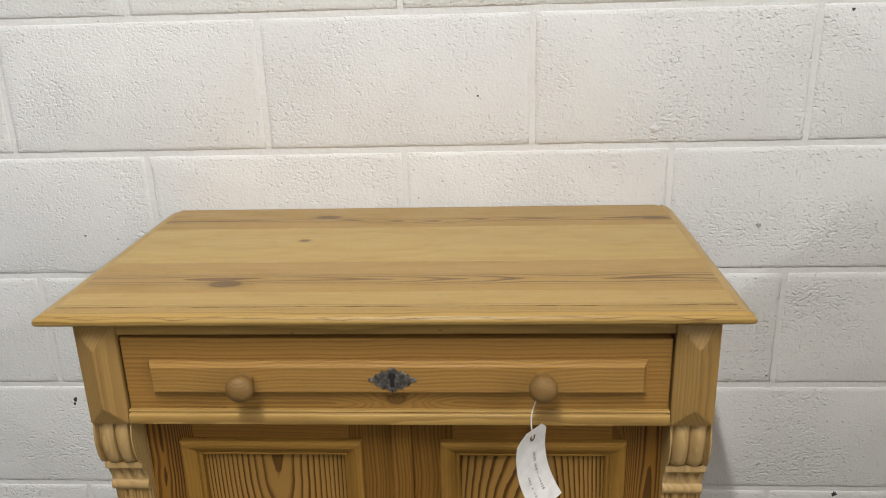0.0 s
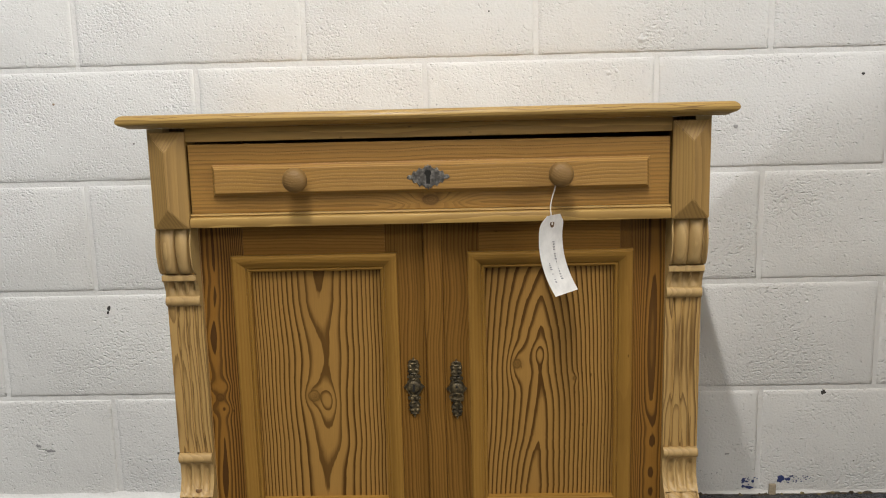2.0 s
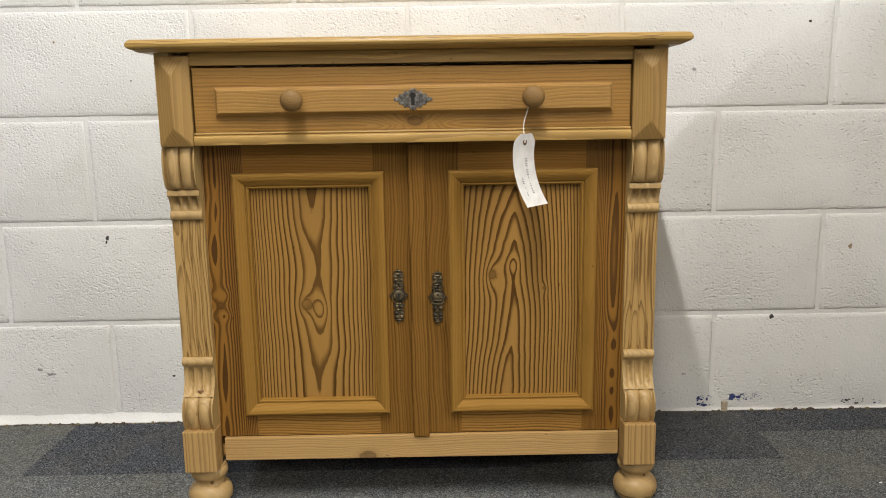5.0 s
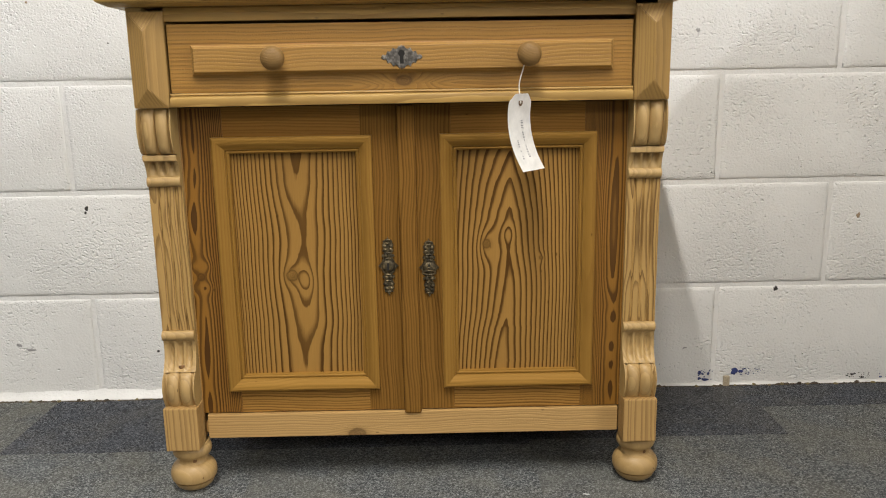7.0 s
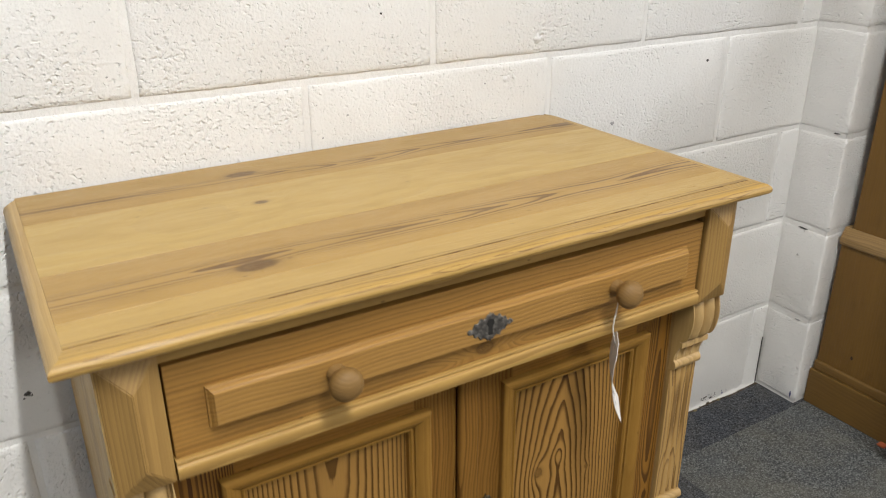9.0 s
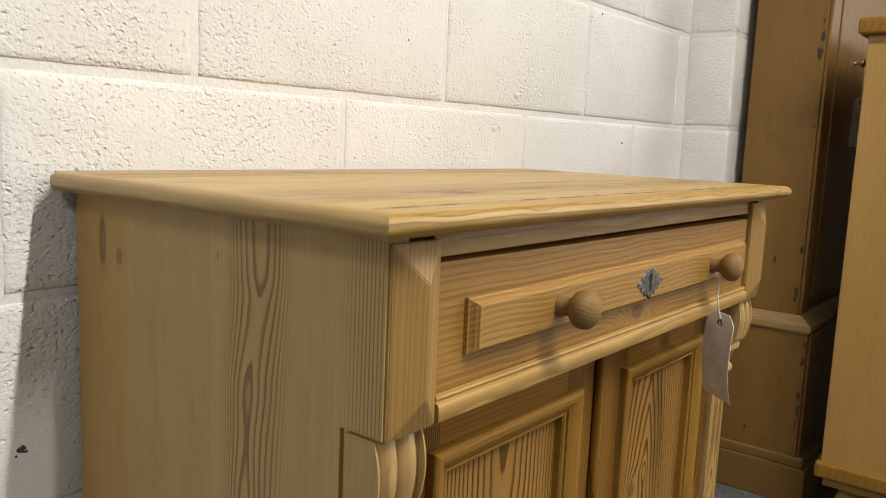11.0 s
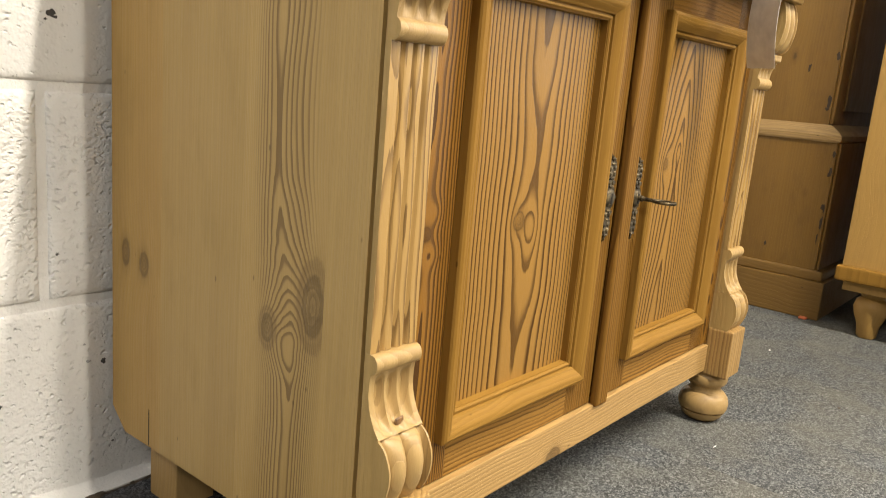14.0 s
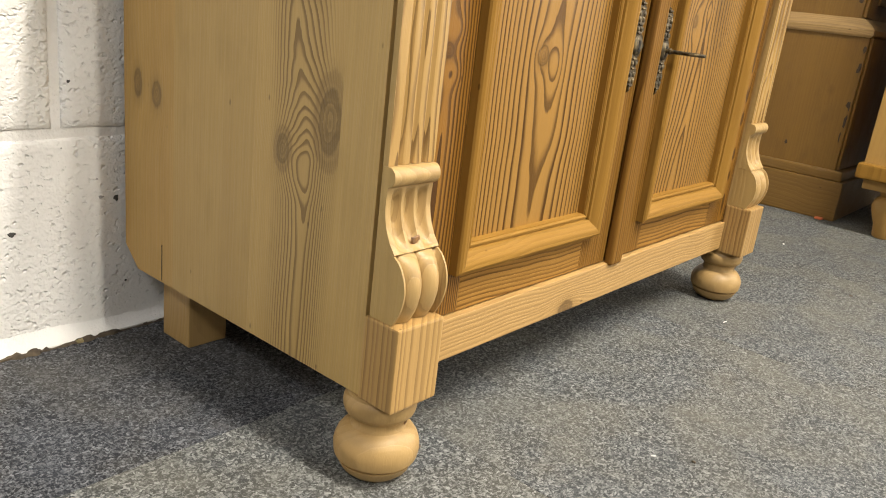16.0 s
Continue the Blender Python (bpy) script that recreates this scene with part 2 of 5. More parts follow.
DARK = (0.125, 0.060, 0.016)
STILE = (0.28, 0.136, 0.028)
FACE = -0.391
PANEL, PANEL_DARK = (0.358, 0.201, 0.064), (0.085, 0.040, 0.0110)
panel_left_wood = pine("pine_panel_left", "z", (-0.172, FACE), 0.0066, PANEL, PANEL_DARK, 1.15, 0.0008, 0.0006, 0.0,
                       [((-0.185, FACE, 0.366), 0.0098, 1.05)], seed=1.3, late=0.43, rough=0.36, heart_light=0.62, mottle=0.45, gloss=0.12, figure=(
                           [(0.17, -0.171), (0.209, -0.171), (0.26, -0.169), (0.291, -0.165), (0.341, -0.170), (0.391, -0.168), (0.43, -0.163), (0.474, -0.167), (0.517, -0.170), (0.60, -0.168)],
                           [(0.17, 3.05), (0.209, 2.97), (0.250, 2.80), (0.285, 2.38), (0.341, 2.15), (0.375, 2.08), (0.391, 1.965), (0.43, 1.93), (0.474, 1.66), (0.512, 1.03), (0.535, 0.86), (0.60, 0.55)],
                           (24.0, 960.0), (24.0, 960.0), 0.040,
                           [(-0.186, 0.366, 0.015, 0.018, -1.15), (-0.160, 0.350, 0.015, 0.040, -0.85), (-0.164, 0.358, 0.0115, 0.019, -1.10)]))
panel_right_wood = pine("pine_panel_right", "z", (0.172, FACE), 0.0064, PANEL, PANEL_DARK, 1.15, 0.0008, 0.0008, 0.0,
                        [((0.133, FACE, 0.413), 0.0068, 1.15), ((0.222, FACE, 0.388), 0.0032, 1.1)], seed=4.1, late=0.45, rough=0.36, heart_light=0.40, mottle=0.45, gloss=0.12, figure=(
                            [(0.17, 0.152), (0.213, 0.156), (0.254, 0.160), (0.29, 0.166), (0.355, 0.171), (0.405, 0.168), (0.449, 0.170), (0.521, 0.171), (0.60, 0.172)],
                            [(0.17, 0.75), (0.205, 0.93), (0.216, 1.02), (0.27, 1.62), (0.285, 1.93), (0.296, 2.08), (0.355, 2.52), (0.395, 2.90), (0.41, 3.05), (0.449, 3.55), (0.473, 3.98), (0.521, 4.98), (0.564, 6.0), (0.60, 6.8)],
                            (62.0, 420.0), (76.0, 620.0), 0.060,
                            [(0.133, 0.410, 0.014, 0.026, -1.35), (0.168, 0.428, 0.010, 0.015, -0.95), (0.222, 0.388, 0.006, 0.010, -0.55), (0.150, 0.398, 0.010, 0.018, 0.45)]))
stile_wood = pine("pine_stile", "z", (-0.331, -0.4055), 0.0046, STILE, (0.082, 0.037, 0.0095), 1.1, 0.0016, 0.0015, 0.0,
                  [((-0.331, -0.399, 0.368), 0.0062, 1.1)], seed=7.7, late=0.62, mottle=0.5, gloss=0.2, figure=(
                      [(0.12, -0.334), (0.217, -0.333), (0.303, -0.329), (0.368, -0.331), (0.426, -0.334), (0.465, -0.335), (0.531, -0.327), (0.65, -0.324)],
                      [(0.12, 0.9), (0.15, 0.72), (0.18, 1.02), (0.21, 0.80), (0.235, 0.66), (0.27, 0.80), (0.30, 0.98), (0.32, 1.25), (0.35, 1.60), (0.39, 1.60), (0.425, 1.10), (0.44, 0.92), (0.465, 0.62), (0.49, 0.98),
                       (0.505, 1.05), (0.53, 0.84), (0.555, 1.02), (0.58, 0.80), (0.65, 0.90)],
                      (90.0, 3000.0), (90.0, 3000.0), 0.016,
                      [(-0.320, 0.386, 0.010, 0.012, -1.1), (-0.320, 0.350, 0.010, 0.012, -1.1), (-0.343, 0.386, 0.008, 0.012, -0.9), (-0.343, 0.350, 0.008, 0.012, -0.9)]))
stile_right_wood = pine("pine_stile_right", "z", (0.334, -0.4052), 0.0048, STILE, (0.082, 0.037, 0.0095), 1.05, 0.0016, 0.0012, seed=9.7, late=0.60, mottle=0.5, gloss=0.2, figure=(
    [(0.12, 0.340), (0.235, 0.339), (0.311, 0.341), (0.356, 0.338), (0.453, 0.339), (0.558, 0.342), (0.65, 0.340)],
    [(0.12, 2.1), (0.145, 1.98), (0.165, 1.88), (0.185, 2.08), (0.204, 1.90), (0.220, 2.06), (0.236, 1.88), (0.255, 2.10), (0.275, 2.04), (0.286, 1.84), (0.298, 1.98), (0.311, 2.0), (0.33, 1.5), (0.352, 1.0), (0.365, 0.86),
     (0.42, 0.52), (0.50, 0.60), (0.55, 0.92), (0.575, 1.03), (0.65, 1.3)],
    (28.0, 8600.0), (28.0, 8600.0), 0.016, []))
rail_wood = pine("pine_rail", "x", (-0.345, 0.050), 0.0050, (0.355, 0.184, 0.050), DARK, 0.55, 0.003, 0.006, seed=2.2, late=0.45, rough=0.52, gloss=0.07)
lower_rail_wood = pine("pine_lower_rail", "x", (-0.40, 0.215), 0.0052, (0.380, 0.204, 0.060), (0.105, 0.049, 0.0135), 1.05, 0.003, 0.010, seed=2.9, late=0.42, rough=0.52, gloss=0.07)
inner_stile_wood = pine("pine_inner_stile", "z", (0.15, -0.30), 0.004, (0.245, 0.126, 0.032), (0.080, 0.032, 0.008), 0.75, 0.002, 0.01, seed=3.9, rough=0.52, gloss=0.07)
moulding_wood = pine("pine_moulding", "z", (0.6, -0.2), 0.006, (0.325, 0.179, 0.046), DARK, 0.30, 0.002, 0.01, seed=5.5, vary=0.3, rough=0.52, gloss=0.07)
moulding_x_wood = pine("pine_moulding_across", "x", (-0.2, 1.2), 0.006, (0.350, 0.194, 0.050), DARK, 0.28, 0.002, 0.01, seed=6.5, vary=0.3, rough=0.52, gloss=0.07)
drawer_wood = pine("pine_drawer", "x", (-0.4375, 0.6700), 0.0056, (0.395, 0.218, 0.064), DARK, 0.55, 0.002, 0.006, 0.0,
                   [((0.008, -0.437, 0.675), 0.008, 1.6)], seed=8.8, pull=2.2, gloss=0.25)
raised_wood = pine("pine_raised_panel", "x", (-0.40, 0.82), 0.0052, (0.412, 0.233, 0.068), DARK, 0.46, 0.004, 0.012, seed=11.2)
strip_wood = pine("pine_strip", "x", (-0.30, 0.70), 0.004, (0.47, 0.300, 0.105), DARK, 0.55, 0.002, 0.01, seed=12.2, gloss=0.3)
block_wood = pine("pine_block", "z", (0.30, -0.80), 0.0038, (0.43, 0.268, 0.098), DARK, 0.45, 0.0008, 0.003, seed=13.1, vary=0.01)
corbel_wood = pine("pine_corbel", "z", (0.05, -0.34), 0.007, (0.55, 0.382, 0.195), DARK, 0.40, 0.003, 0.012, seed=14.3, vary=0.04, rough=0.38, mottle=1.6)
column_wood = pine("pine_column", "z", (-0.006, -0.4195), 0.0042, (0.52, 0.335, 0.142), (0.13, 0.064, 0.019), 1.15, 0.005, 0.011, 0.006, late=0.40, seed=15.9, vary=0.012, rough=0.38, mottle=0.6)
plinth_wood = pine("pine_plinth", "z", (0.30, -0.75), 0.0050, (0.53, 0.338, 0.150), DARK, 0.75, 0.0008, 0.003, seed=16.6, vary=0.02)
foot_wood = pine("pine_foot", "z", (0.03, 0.04), 0.006, (0.50, 0.345, 0.175), DARK, 0.20, 0.003, 0.012, seed=17.4, vary=0.05, mottle=2.6, rough=0.40)
rail_low_wood = pine("pine_bottom_rail", "x", (-0.38, 0.19), 0.0045, (0.55, 0.352, 0.162), DARK, 0.4, 0.003, 0.014, 0.0,
                     [((-0.088, -0.405, 0.092), 0.010, 1.5)], seed=18.8)
SIDE, SIDE_DARK = (0.515, 0.362, 0.168), (0.185, 0.114, 0.045)
side_figured_wood = pine("pine_side_figured", "side", (-0.307, -0.4275), 0.0036, SIDE, SIDE_DARK, 1.0, 0.0009, 0.0030, 0.0,
                         [((-0.397, -0.339, 0.302), 0.0142, 2.0), ((-0.397, -0.281, 0.269), 0.0088, 1.6)], seed=19.6, rough=0.5, late=0.50, reach=0.026, fibre=0.13, band=38.0, heart_light=0.32, rim=0.35, figure=(
                             [(0.07, -0.314), (0.137, -0.315), (0.186, -0.317), (0.228, -0.318), (0.255, -0.315), (0.276, -0.315), (0.302, -0.309), (0.33, -0.302), (0.351, -0.297), (0.40, -0.290), (0.50, -0.286),
                              (0.582, -0.289), (0.659, -0.294), (0.723, -0.304), (0.80, -0.304)],
                             [(0.07, 3.3), (0.11, 3.05), (0.16, 2.97), (0.186, 2.90), (0.21, 2.45), (0.228, 2.0), (0.243, 1.0), (0.255, 0.72), (0.268, 1.0), (0.276, 2.2), (0.287, 3.6), (0.305, 5.6), (0.322, 7.1), (0.344, 8.2),
                              (0.36, 8.7), (0.385, 9.3), (0.405, 10.02), (0.45, 10.28), (0.495, 10.0), (0.535, 9.55), (0.582, 9.98), (0.60, 10.1), (0.615, 10.0), (0.640, 9.75), (0.66, 10.0), (0.69, 10.22),
                              (0.712, 10.12), (0.722, 10.0), (0.736, 9.55), (0.755, 9.3), (0.80, 9.2)],
                             (75.0, 3600.0), (75.0, 3600.0), 0.035,
                             [(-0.339, 0.302, 0.021, 0.038, -2.4), (-0.281, 0.269, 0.015, 0.024, -1.6)]))
side_edge_wood = pine("pine_side_edge", "side", (-0.352, -0.40), 0.0037, SIDE, SIDE_DARK, 0.95, 0.0010, 0.004, seed=35.0, rough=0.5, fibre=0.13, band=38.0, late=0.40, reach=0.030,
                      figure=([(0.07, -0.445), (0.45, -0.4445), (0.80, -0.445)], [(0.07, 1.0), (0.45, 1.2), (0.80, 1.1)], (270.0, 0.0), (270.0, 0.0), 0.05, []))
side_plain_wood = pine("pine_side_plain", "side", (-0.75, -0.40), 0.0055, SIDE, SIDE_DARK, 0.12, 0.003, 0.02, seed=33.0, rough=0.5, vary=0.2, fibre=0.13, band=30.0, tone=0.20, mottle=1.5)
side_knotty_wood = pine("pine_side_knotty", "side", (-0.75, -0.40), 0.0055, (0.485, 0.318, 0.128), SIDE_DARK, 0.13, 0.003, 0.02, 0.0,
                        [((-0.397, -0.042, 0.288), 0.0080, 1.9), ((-0.397, -0.078, 0.282), 0.0090, 1.5), ((-0.397, -0.064, 0.74), 0.006, 4.0), ((-0.397, -0.095, 0.728), 0.005, 1.4)],
                        seed=34.0, rough=0.5, fibre=0.13, band=38.0)
TOPZ, UNDER = 0.8040, 0.7850
TOP_DARK = (0.142, 0.065, 0.016)
top_back_wood = pine("pine_top_back", "x", (-0.068, TOPZ - 0.0065), 0.0060, (0.462, 0.302, 0.104), TOP_DARK, 1.2, 0.0015, 0.0034, 0.0,
                     [((-0.141, -0.060, TOPZ), 0.0090, 2.3), ((0.362, -0.125, TOPZ), 0.006, 1.3), ((0.395, -0.082, TOPZ), 0.0085, 2.2)], seed=21.0, rough=0.36, heart_light=0.08, late=0.44, reach=0.011, figure=(
                         [(-0.45, -0.070), (-0.20, -0.072), (-0.084, -0.075), (-0.026, -0.086), (0.05, -0.088), (0.113, -0.080), (0.228, -0.080), (0.45, -0.082)],
                         [(-0.45, 1.2), (-0.30, 1.35), (-0.22, 1.05), (-0.19, 0.92), (-0.10, 1.5), (-0.065, 2.0), (-0.035, 2.5), (-0.010, 3.0), (0.052, 4.0), (0.085, 4.4), (0.125, 5.0), (0.17, 5.6), (0.222, 6.0), (0.28, 6.2), (0.34, 5.98), (0.37, 5.7), (0.45, 5.4)],
                         (62.0, 4200.0), (62.0, 4200.0), 0.03, [(-0.060, -0.141, 0.014, 0.045, -0.8)]))
top_light_wood = pine("pine_top_light", "x", (-0.19, TOPZ - 0.3), 0.006, (0.525, 0.370, 0.142), TOP_DARK, 0.10, 0.003, 0.01, 0.0,
                      [((-0.155, -0.183, TOPZ), 0.0055, 1.5)], seed=22.0, rough=0.34, heart_light=0.05)
top_mid_wood = pine("pine_top_mid", "x", (-0.347, TOPZ - 0.0065), 0.0062, (0.470, 0.304, 0.106), TOP_DARK, 1.25, 0.0012, 0.0036, 0.0,
                    [((-0.222, -0.363, TOPZ), 0.0115, 2.0)], seed=23.0, rough=0.34, heart_light=0.08, late=0.46, reach=0.015, figure=(
                        [(-0.45, -0.348), (-0.29, -0.345), (-0.205, -0.341), (-0.159, -0.342), (-0.057, -0.348), (0.10, -0.350), (0.193, -0.349), (0.27, -0.352), (0.373, -0.346), (0.45, -0.350)],
                        [(-0.45, 2.3), (-0.33, 2.12), (-0.292, 2.0), (-0.275, 1.85), (-0.235, 1.65), (-0.20, 1.80), (-0.159, 2.0), (-0.12, 2.35), (-0.057, 2.72), (-0.03, 2.90), (0.003, 3.0), (0.045, 3.5), (0.075, 3.86), (0.10, 4.0),
                         (0.14, 4.5), (0.165, 4.86), (0.193, 5.0), (0.23, 5.15), (0.268, 5.0), (0.30, 4.86), (0.37, 4.6), (0.45, 4.3)],
                        (58.0, 4800.0), (58.0, 4800.0), 0.03, [(-0.363, -0.222, 0.014, 0.045, -0.8)]))
top_front_wood = pine("pine_top_front", "x", (-0.437, TOPZ - 0.0028), 0.0040, (0.52, 0.355, 0.130), TOP_DARK, 0.75, 0.0008, 0.0018, seed=24.0, rough=0.34, reach=0.004)
nose_wood = pine("pine_nose", "x", (-0.466, TOPZ - 0.0125), 0.0040, (0.51, 0.336, 0.117), TOP_DARK, 0.9, 0.0012, 0.0042, seed=41.0, rough=0.36, late=0.36,
                 flames=[(-0.36, 0.045, -0.4665, 0.0020), (-0.25, 0.030, -0.4672, 0.0016), (-0.16, 0.055, -0.4660, 0.0022), (-0.05, 0.030, -0.4672, 0.0018), (0.04, 0.045, -0.4662, 0.0020),
                         (0.15, 0.035, -0.4672, 0.0016), (0.26, 0.050, -0.4664, 0.0020), (0.37, 0.035, -0.4670, 0.0018)])
lip_wood = pine("pine_lip", "y", (0.0, TOPZ - 0.2), 0.006, (0.50, 0.345, 0.155), SIDE_DARK, 0.3, 0.002, 0.01, seed=25.0, rough=0.36)
knob_wood = pine("pine_knob", "y", (0.02, 0.03), 0.004, (0.27, 0.158, 0.056), DARK, 0.22, 0.002, 0.01, seed=26.0, rough=0.55, vary=0.02)
inside_wood = pine("pine_inside", "z", (0.2, 0.2), 0.007, (0.36, 0.21, 0.08), DARK, 0.3, seed=27.0)
OLD, OLD_DARK = (0.240, 0.136, 0.036), (0.065, 0.027, 0.008)
old_wood = pine("old_pine", "side", (0.6, 1.2), 0.007, OLD, OLD_DARK, 0.18, 0.006, 0.02, 0.0,
                [((1.222, -0.2, 0.62), 0.008, 1.8), ((1.222, -0.235, 0.78), 0.006, 2.0), ((1.215, -0.28, 0.30), 0.007, 1.6)], seed=28.0, rough=0.42, mottle=2.2)
old_plinth_wood = pine("old_pine_plinth", "y", (1.1, 0.2), 0.008, (0.22, 0.128, 0.040), OLD_DARK, 0.18, seed=29.0, rough=0.42)
worn_wood = pine("worn_waist_pine", "y", (1.1, 0.2), 0.006, (0.40, 0.27, 0.135), OLD_DARK, 0.35, seed=36.0, rough=0.5, mottle=2.6)
chest_wood = pine("chest_pine", "z", (1.3, -0.6), 0.007, (0.46, 0.285, 0.105), DARK, 0.07, seed=30.0, rough=0.42)


def iron():
    g = Nodes("dark_patinated_brass")
    p = g.coords()
    n = g.noise(p, 160.0, 4.0, 0.6)
    colour = g.ramp(n, [(0.3, (0.020, 0.016, 0.010)), (0.5, (0.070, 0.053, 0.028)), (0.75, (0.24, 0.175, 0.085))])
    return g.finish(colour, g.span(n, 0.3, 0.7, 0.62, 0.45), g.bump(n, 0.0008, 0.6), metal=0.6)


def pewter():
    g = Nodes("tarnished_steel_plate")
    n = g.noise(g.coords(), 120.0, 4.0, 0.65)
    colour = g.ramp(n, [(0.3, (0.045, 0.040, 0.034)), (0.5, (0.125, 0.113, 0.100)), (0.72, (0.36, 0.33, 0.29))])
    return g.finish(colour, g.span(n, 0.3, 0.7, 0.62, 0.45), g.bump(n, 0.0008, 0.8), metal=0.7)


def painted_block():
    g = Nodes("white_painted_concrete_block")
    shift = g.mul(g.chance(), 23.0)
    x, y, z = g.split(g.coords())
    p = g.join(g.add(x, shift), y, g.add(z, g.mul(shift, 0.6)))
    stretched = g.join(g.mul(g.add(x, shift), 0.82), g.mul(y, 0.82), g.add(z, g.mul(shift, 0.6)))
    grit = g.noise(stretched, 170.0, 1.0, 0.5, 0.0)
    gate = g.noise(p, 7.0, 3.0, 0.6)
    level = g.span(gate, 0.34, 0.66, 0.345, 0.475)
    pits = g.mul(g.span(grit, g.sub(level, 0.18), level, 1.0, 0.0), -1.0)
    peel = g.mul(g.sub(g.noise(stretched, 240.0, 1.0, 0.5), 0.5), g.span(gate, 0.34, 0.66, 0.5, 1.5))
    swell = g.add(g.noise(p, 24.0, 2.0), g.mul(g.noise(p, 60.0, 2.0), 0.35))
    normal = g.bump(g.add(pits, peel), 0.0017, 0.95, g.bump(swell, 0.004, 0.5))
    tone = g.noise(p, 4.0, 4.0, 0.6)
    colour = g.ramp(tone, [(0.3, (0.72, 0.70, 0.67)), (0.7, (0.79, 0.775, 0.745))])
    colour = g.mix(g.mul(g.chance(), 0.35), colour, (0.72, 0.71, 0.70))
    dirt = g.mul(g.span(g.noise(p, 21.0, 4.0, 0.7), 0.66, 0.78), 0.25)
    colour = g.mix(dirt, colour, (0.45, 0.42, 0.38))
    return g.finish(colour, 0.55, normal, spec=0.35)


def painted_mortar():
    g = Nodes("white_painted_mortar")
    p = g.coords()
    n = g.add(g.noise(p, 130.0, 3.0, 0.6), g.noise(p, 35.0, 2.0))
    return g.finish(g.ramp(g.noise(p, 6.0, 3.0), [(0.3, (0.71, 0.69, 0.66)), (0.7, (0.77, 0.755, 0.73))]), 0.55, g.bump(n, 0.003, 0.7), spec=0.35)


def carpet(name, light, dark, scale, flecks):
    """Needle-felt carpet: a salt and pepper of short fibres, pale hairs, and worn patches."""
    g = Nodes(name)
    p = g.coords()
    x, y, z = g.split(p)
    swirl = g.noise(p, 140.0, 2.0)
    bent = g.join(g.add(x, g.mul(swirl, 0.010)), g.add(y, g.mul(g.noise(p, 120.0, 2.0), 0.010)), z)
    fibre = g.noise(g.join(g.mul(g.add(x, g.mul(swirl, 0.012)), scale * 0.5), g.mul(y, scale * 1.2), 0.0), 1.0, 3.0, 0.7)
    cross = g.noise(g.join(g.mul(x, scale * 1.2), g.mul(g.add(y, g.mul(swirl, 0.012)), scale * 0.5), 3.0), 1.0, 3.0, 0.7)
    tuft = g.node("ShaderNodeTexVoronoi", Vector=bent, Scale=scale * 0.9)
    shade = g.split(tuft.outputs["Color"])[0]
    n = g.add(g.mul(g.math("MAXIMUM", fibre, cross), 0.75), g.mul(shade, 0.22))
    worn = g.noise(p, 3.2, 4.0, 0.6)
    soil = g.noise(p, 11.0, 4.0, 0.7)
    colour = g.ramp(n, [(0.45, dark), (0.55, tuple(0.45 * a + 0.55 * b for a, b in zip(light, dark))), (0.65, light)])
    colour = g.mix(g.span(shade, 0.93, 0.98, 0.0, flecks), colour, tuple(min(1, c * 1.7) for c in light))
    colour = g.mix(g.span(worn, 0.35, 0.7, 0.0, 0.30), colour, tuple(0.3 * a + 0.7 * b for a, b in zip(light, dark)))
    colour = g.mix(g.span(soil, 0.55, 0.75, 0.0, 0.30), colour, (light[0] * 0.66, light[1] * 0.58, light[2] * 0.47))
    tan = g.noise(p, 7.0, 3.0, 0.6)
    colour = g.mix(g.span(tan, 0.45, 0.68, 0.0, 0.30), colour, (light[0] * 0.78, light[1] * 0.72, light[2] * 0.58))
    colour = g.mix(g.span(tan, 0.50, 0.30, 0.0, 0.22), colour, (light[0] * 0.50, light[1] * 0.56, light[2] * 0.66))
    colour = g.mix(g.mul(g.chance(), 0.10), colour, dark)
    height = g.add(g.mul(n, 1.2), g.mul(tuft.outputs["Distance"], -0.4))
    return g.finish(colour, 0.95, g.bump(height, 0.0018, 0.8), spec=0.1)


def plain(name, colour, rough, bump=0.0006, scale=60.0, spread=0.12, metal=0.0):
    g = Nodes(name)
    n = g.noise(g.coords(), scale, 4.0, 0.6)
    tone = g.mix(g.span(n, 0.3, 0.7), tuple(c * (1 - spread) for c in colour), tuple(min(1, c * (1 + spread)) for c in colour))
    return g.finish(tone, rough, g.bump(n, bump, 0.4), metal=metal)


brass_dark, steel = iron(), pewter()
block_paint, mortar_paint = painted_block(), painted_mortar()
carpet_grey = carpet("grey_carpet", (0.280, 0.285, 0.275), (0.040, 0.041, 0.041), 520.0, 0.30)
carpet_dark = carpet("dark_flecked_carpet", (0.195, 0.200, 0.215), (0.011, 0.012, 0.015), 560.0, 0.40)
card = plain("white_card", (0.72, 0.695, 0.655), 0.7, 0.0002)
ink = plain("faded_ink", (0.22, 0.21, 0.22), 0.8)
string = plain("cotton_string", (0.66, 0.62, 0.55), 0.9)
black_hole = plain("keyhole_dark", (0.01, 0.008, 0.006), 0.9)
gap_dark = plain("dark_joint", (0.13, 0.062, 0.020), 0.7)
chip_dark = plain("dark_chip", (0.06, 0.055, 0.05), 0.8)
chip_grey = plain("grey_scuff", (0.34, 0.33, 0.32), 0.7)
chip_tan = plain("pale_wood_chip", (0.40, 0.33, 0.23), 0.8, 0.001, 200.0, 0.25)
chip_brown = plain("brown_chip", (0.30, 0.22, 0.14), 0.8)
eyelet_brown = plain("brown_eyelet", (0.12, 0.07, 0.035), 0.7)
chip_blue = plain("blue_paint", (0.035, 0.05, 0.16), 0.6)
dirt_brown = plain("dried_glue_dirt", (0.07, 0.052, 0.033), 0.9, 0.002, 80.0, 0.5)
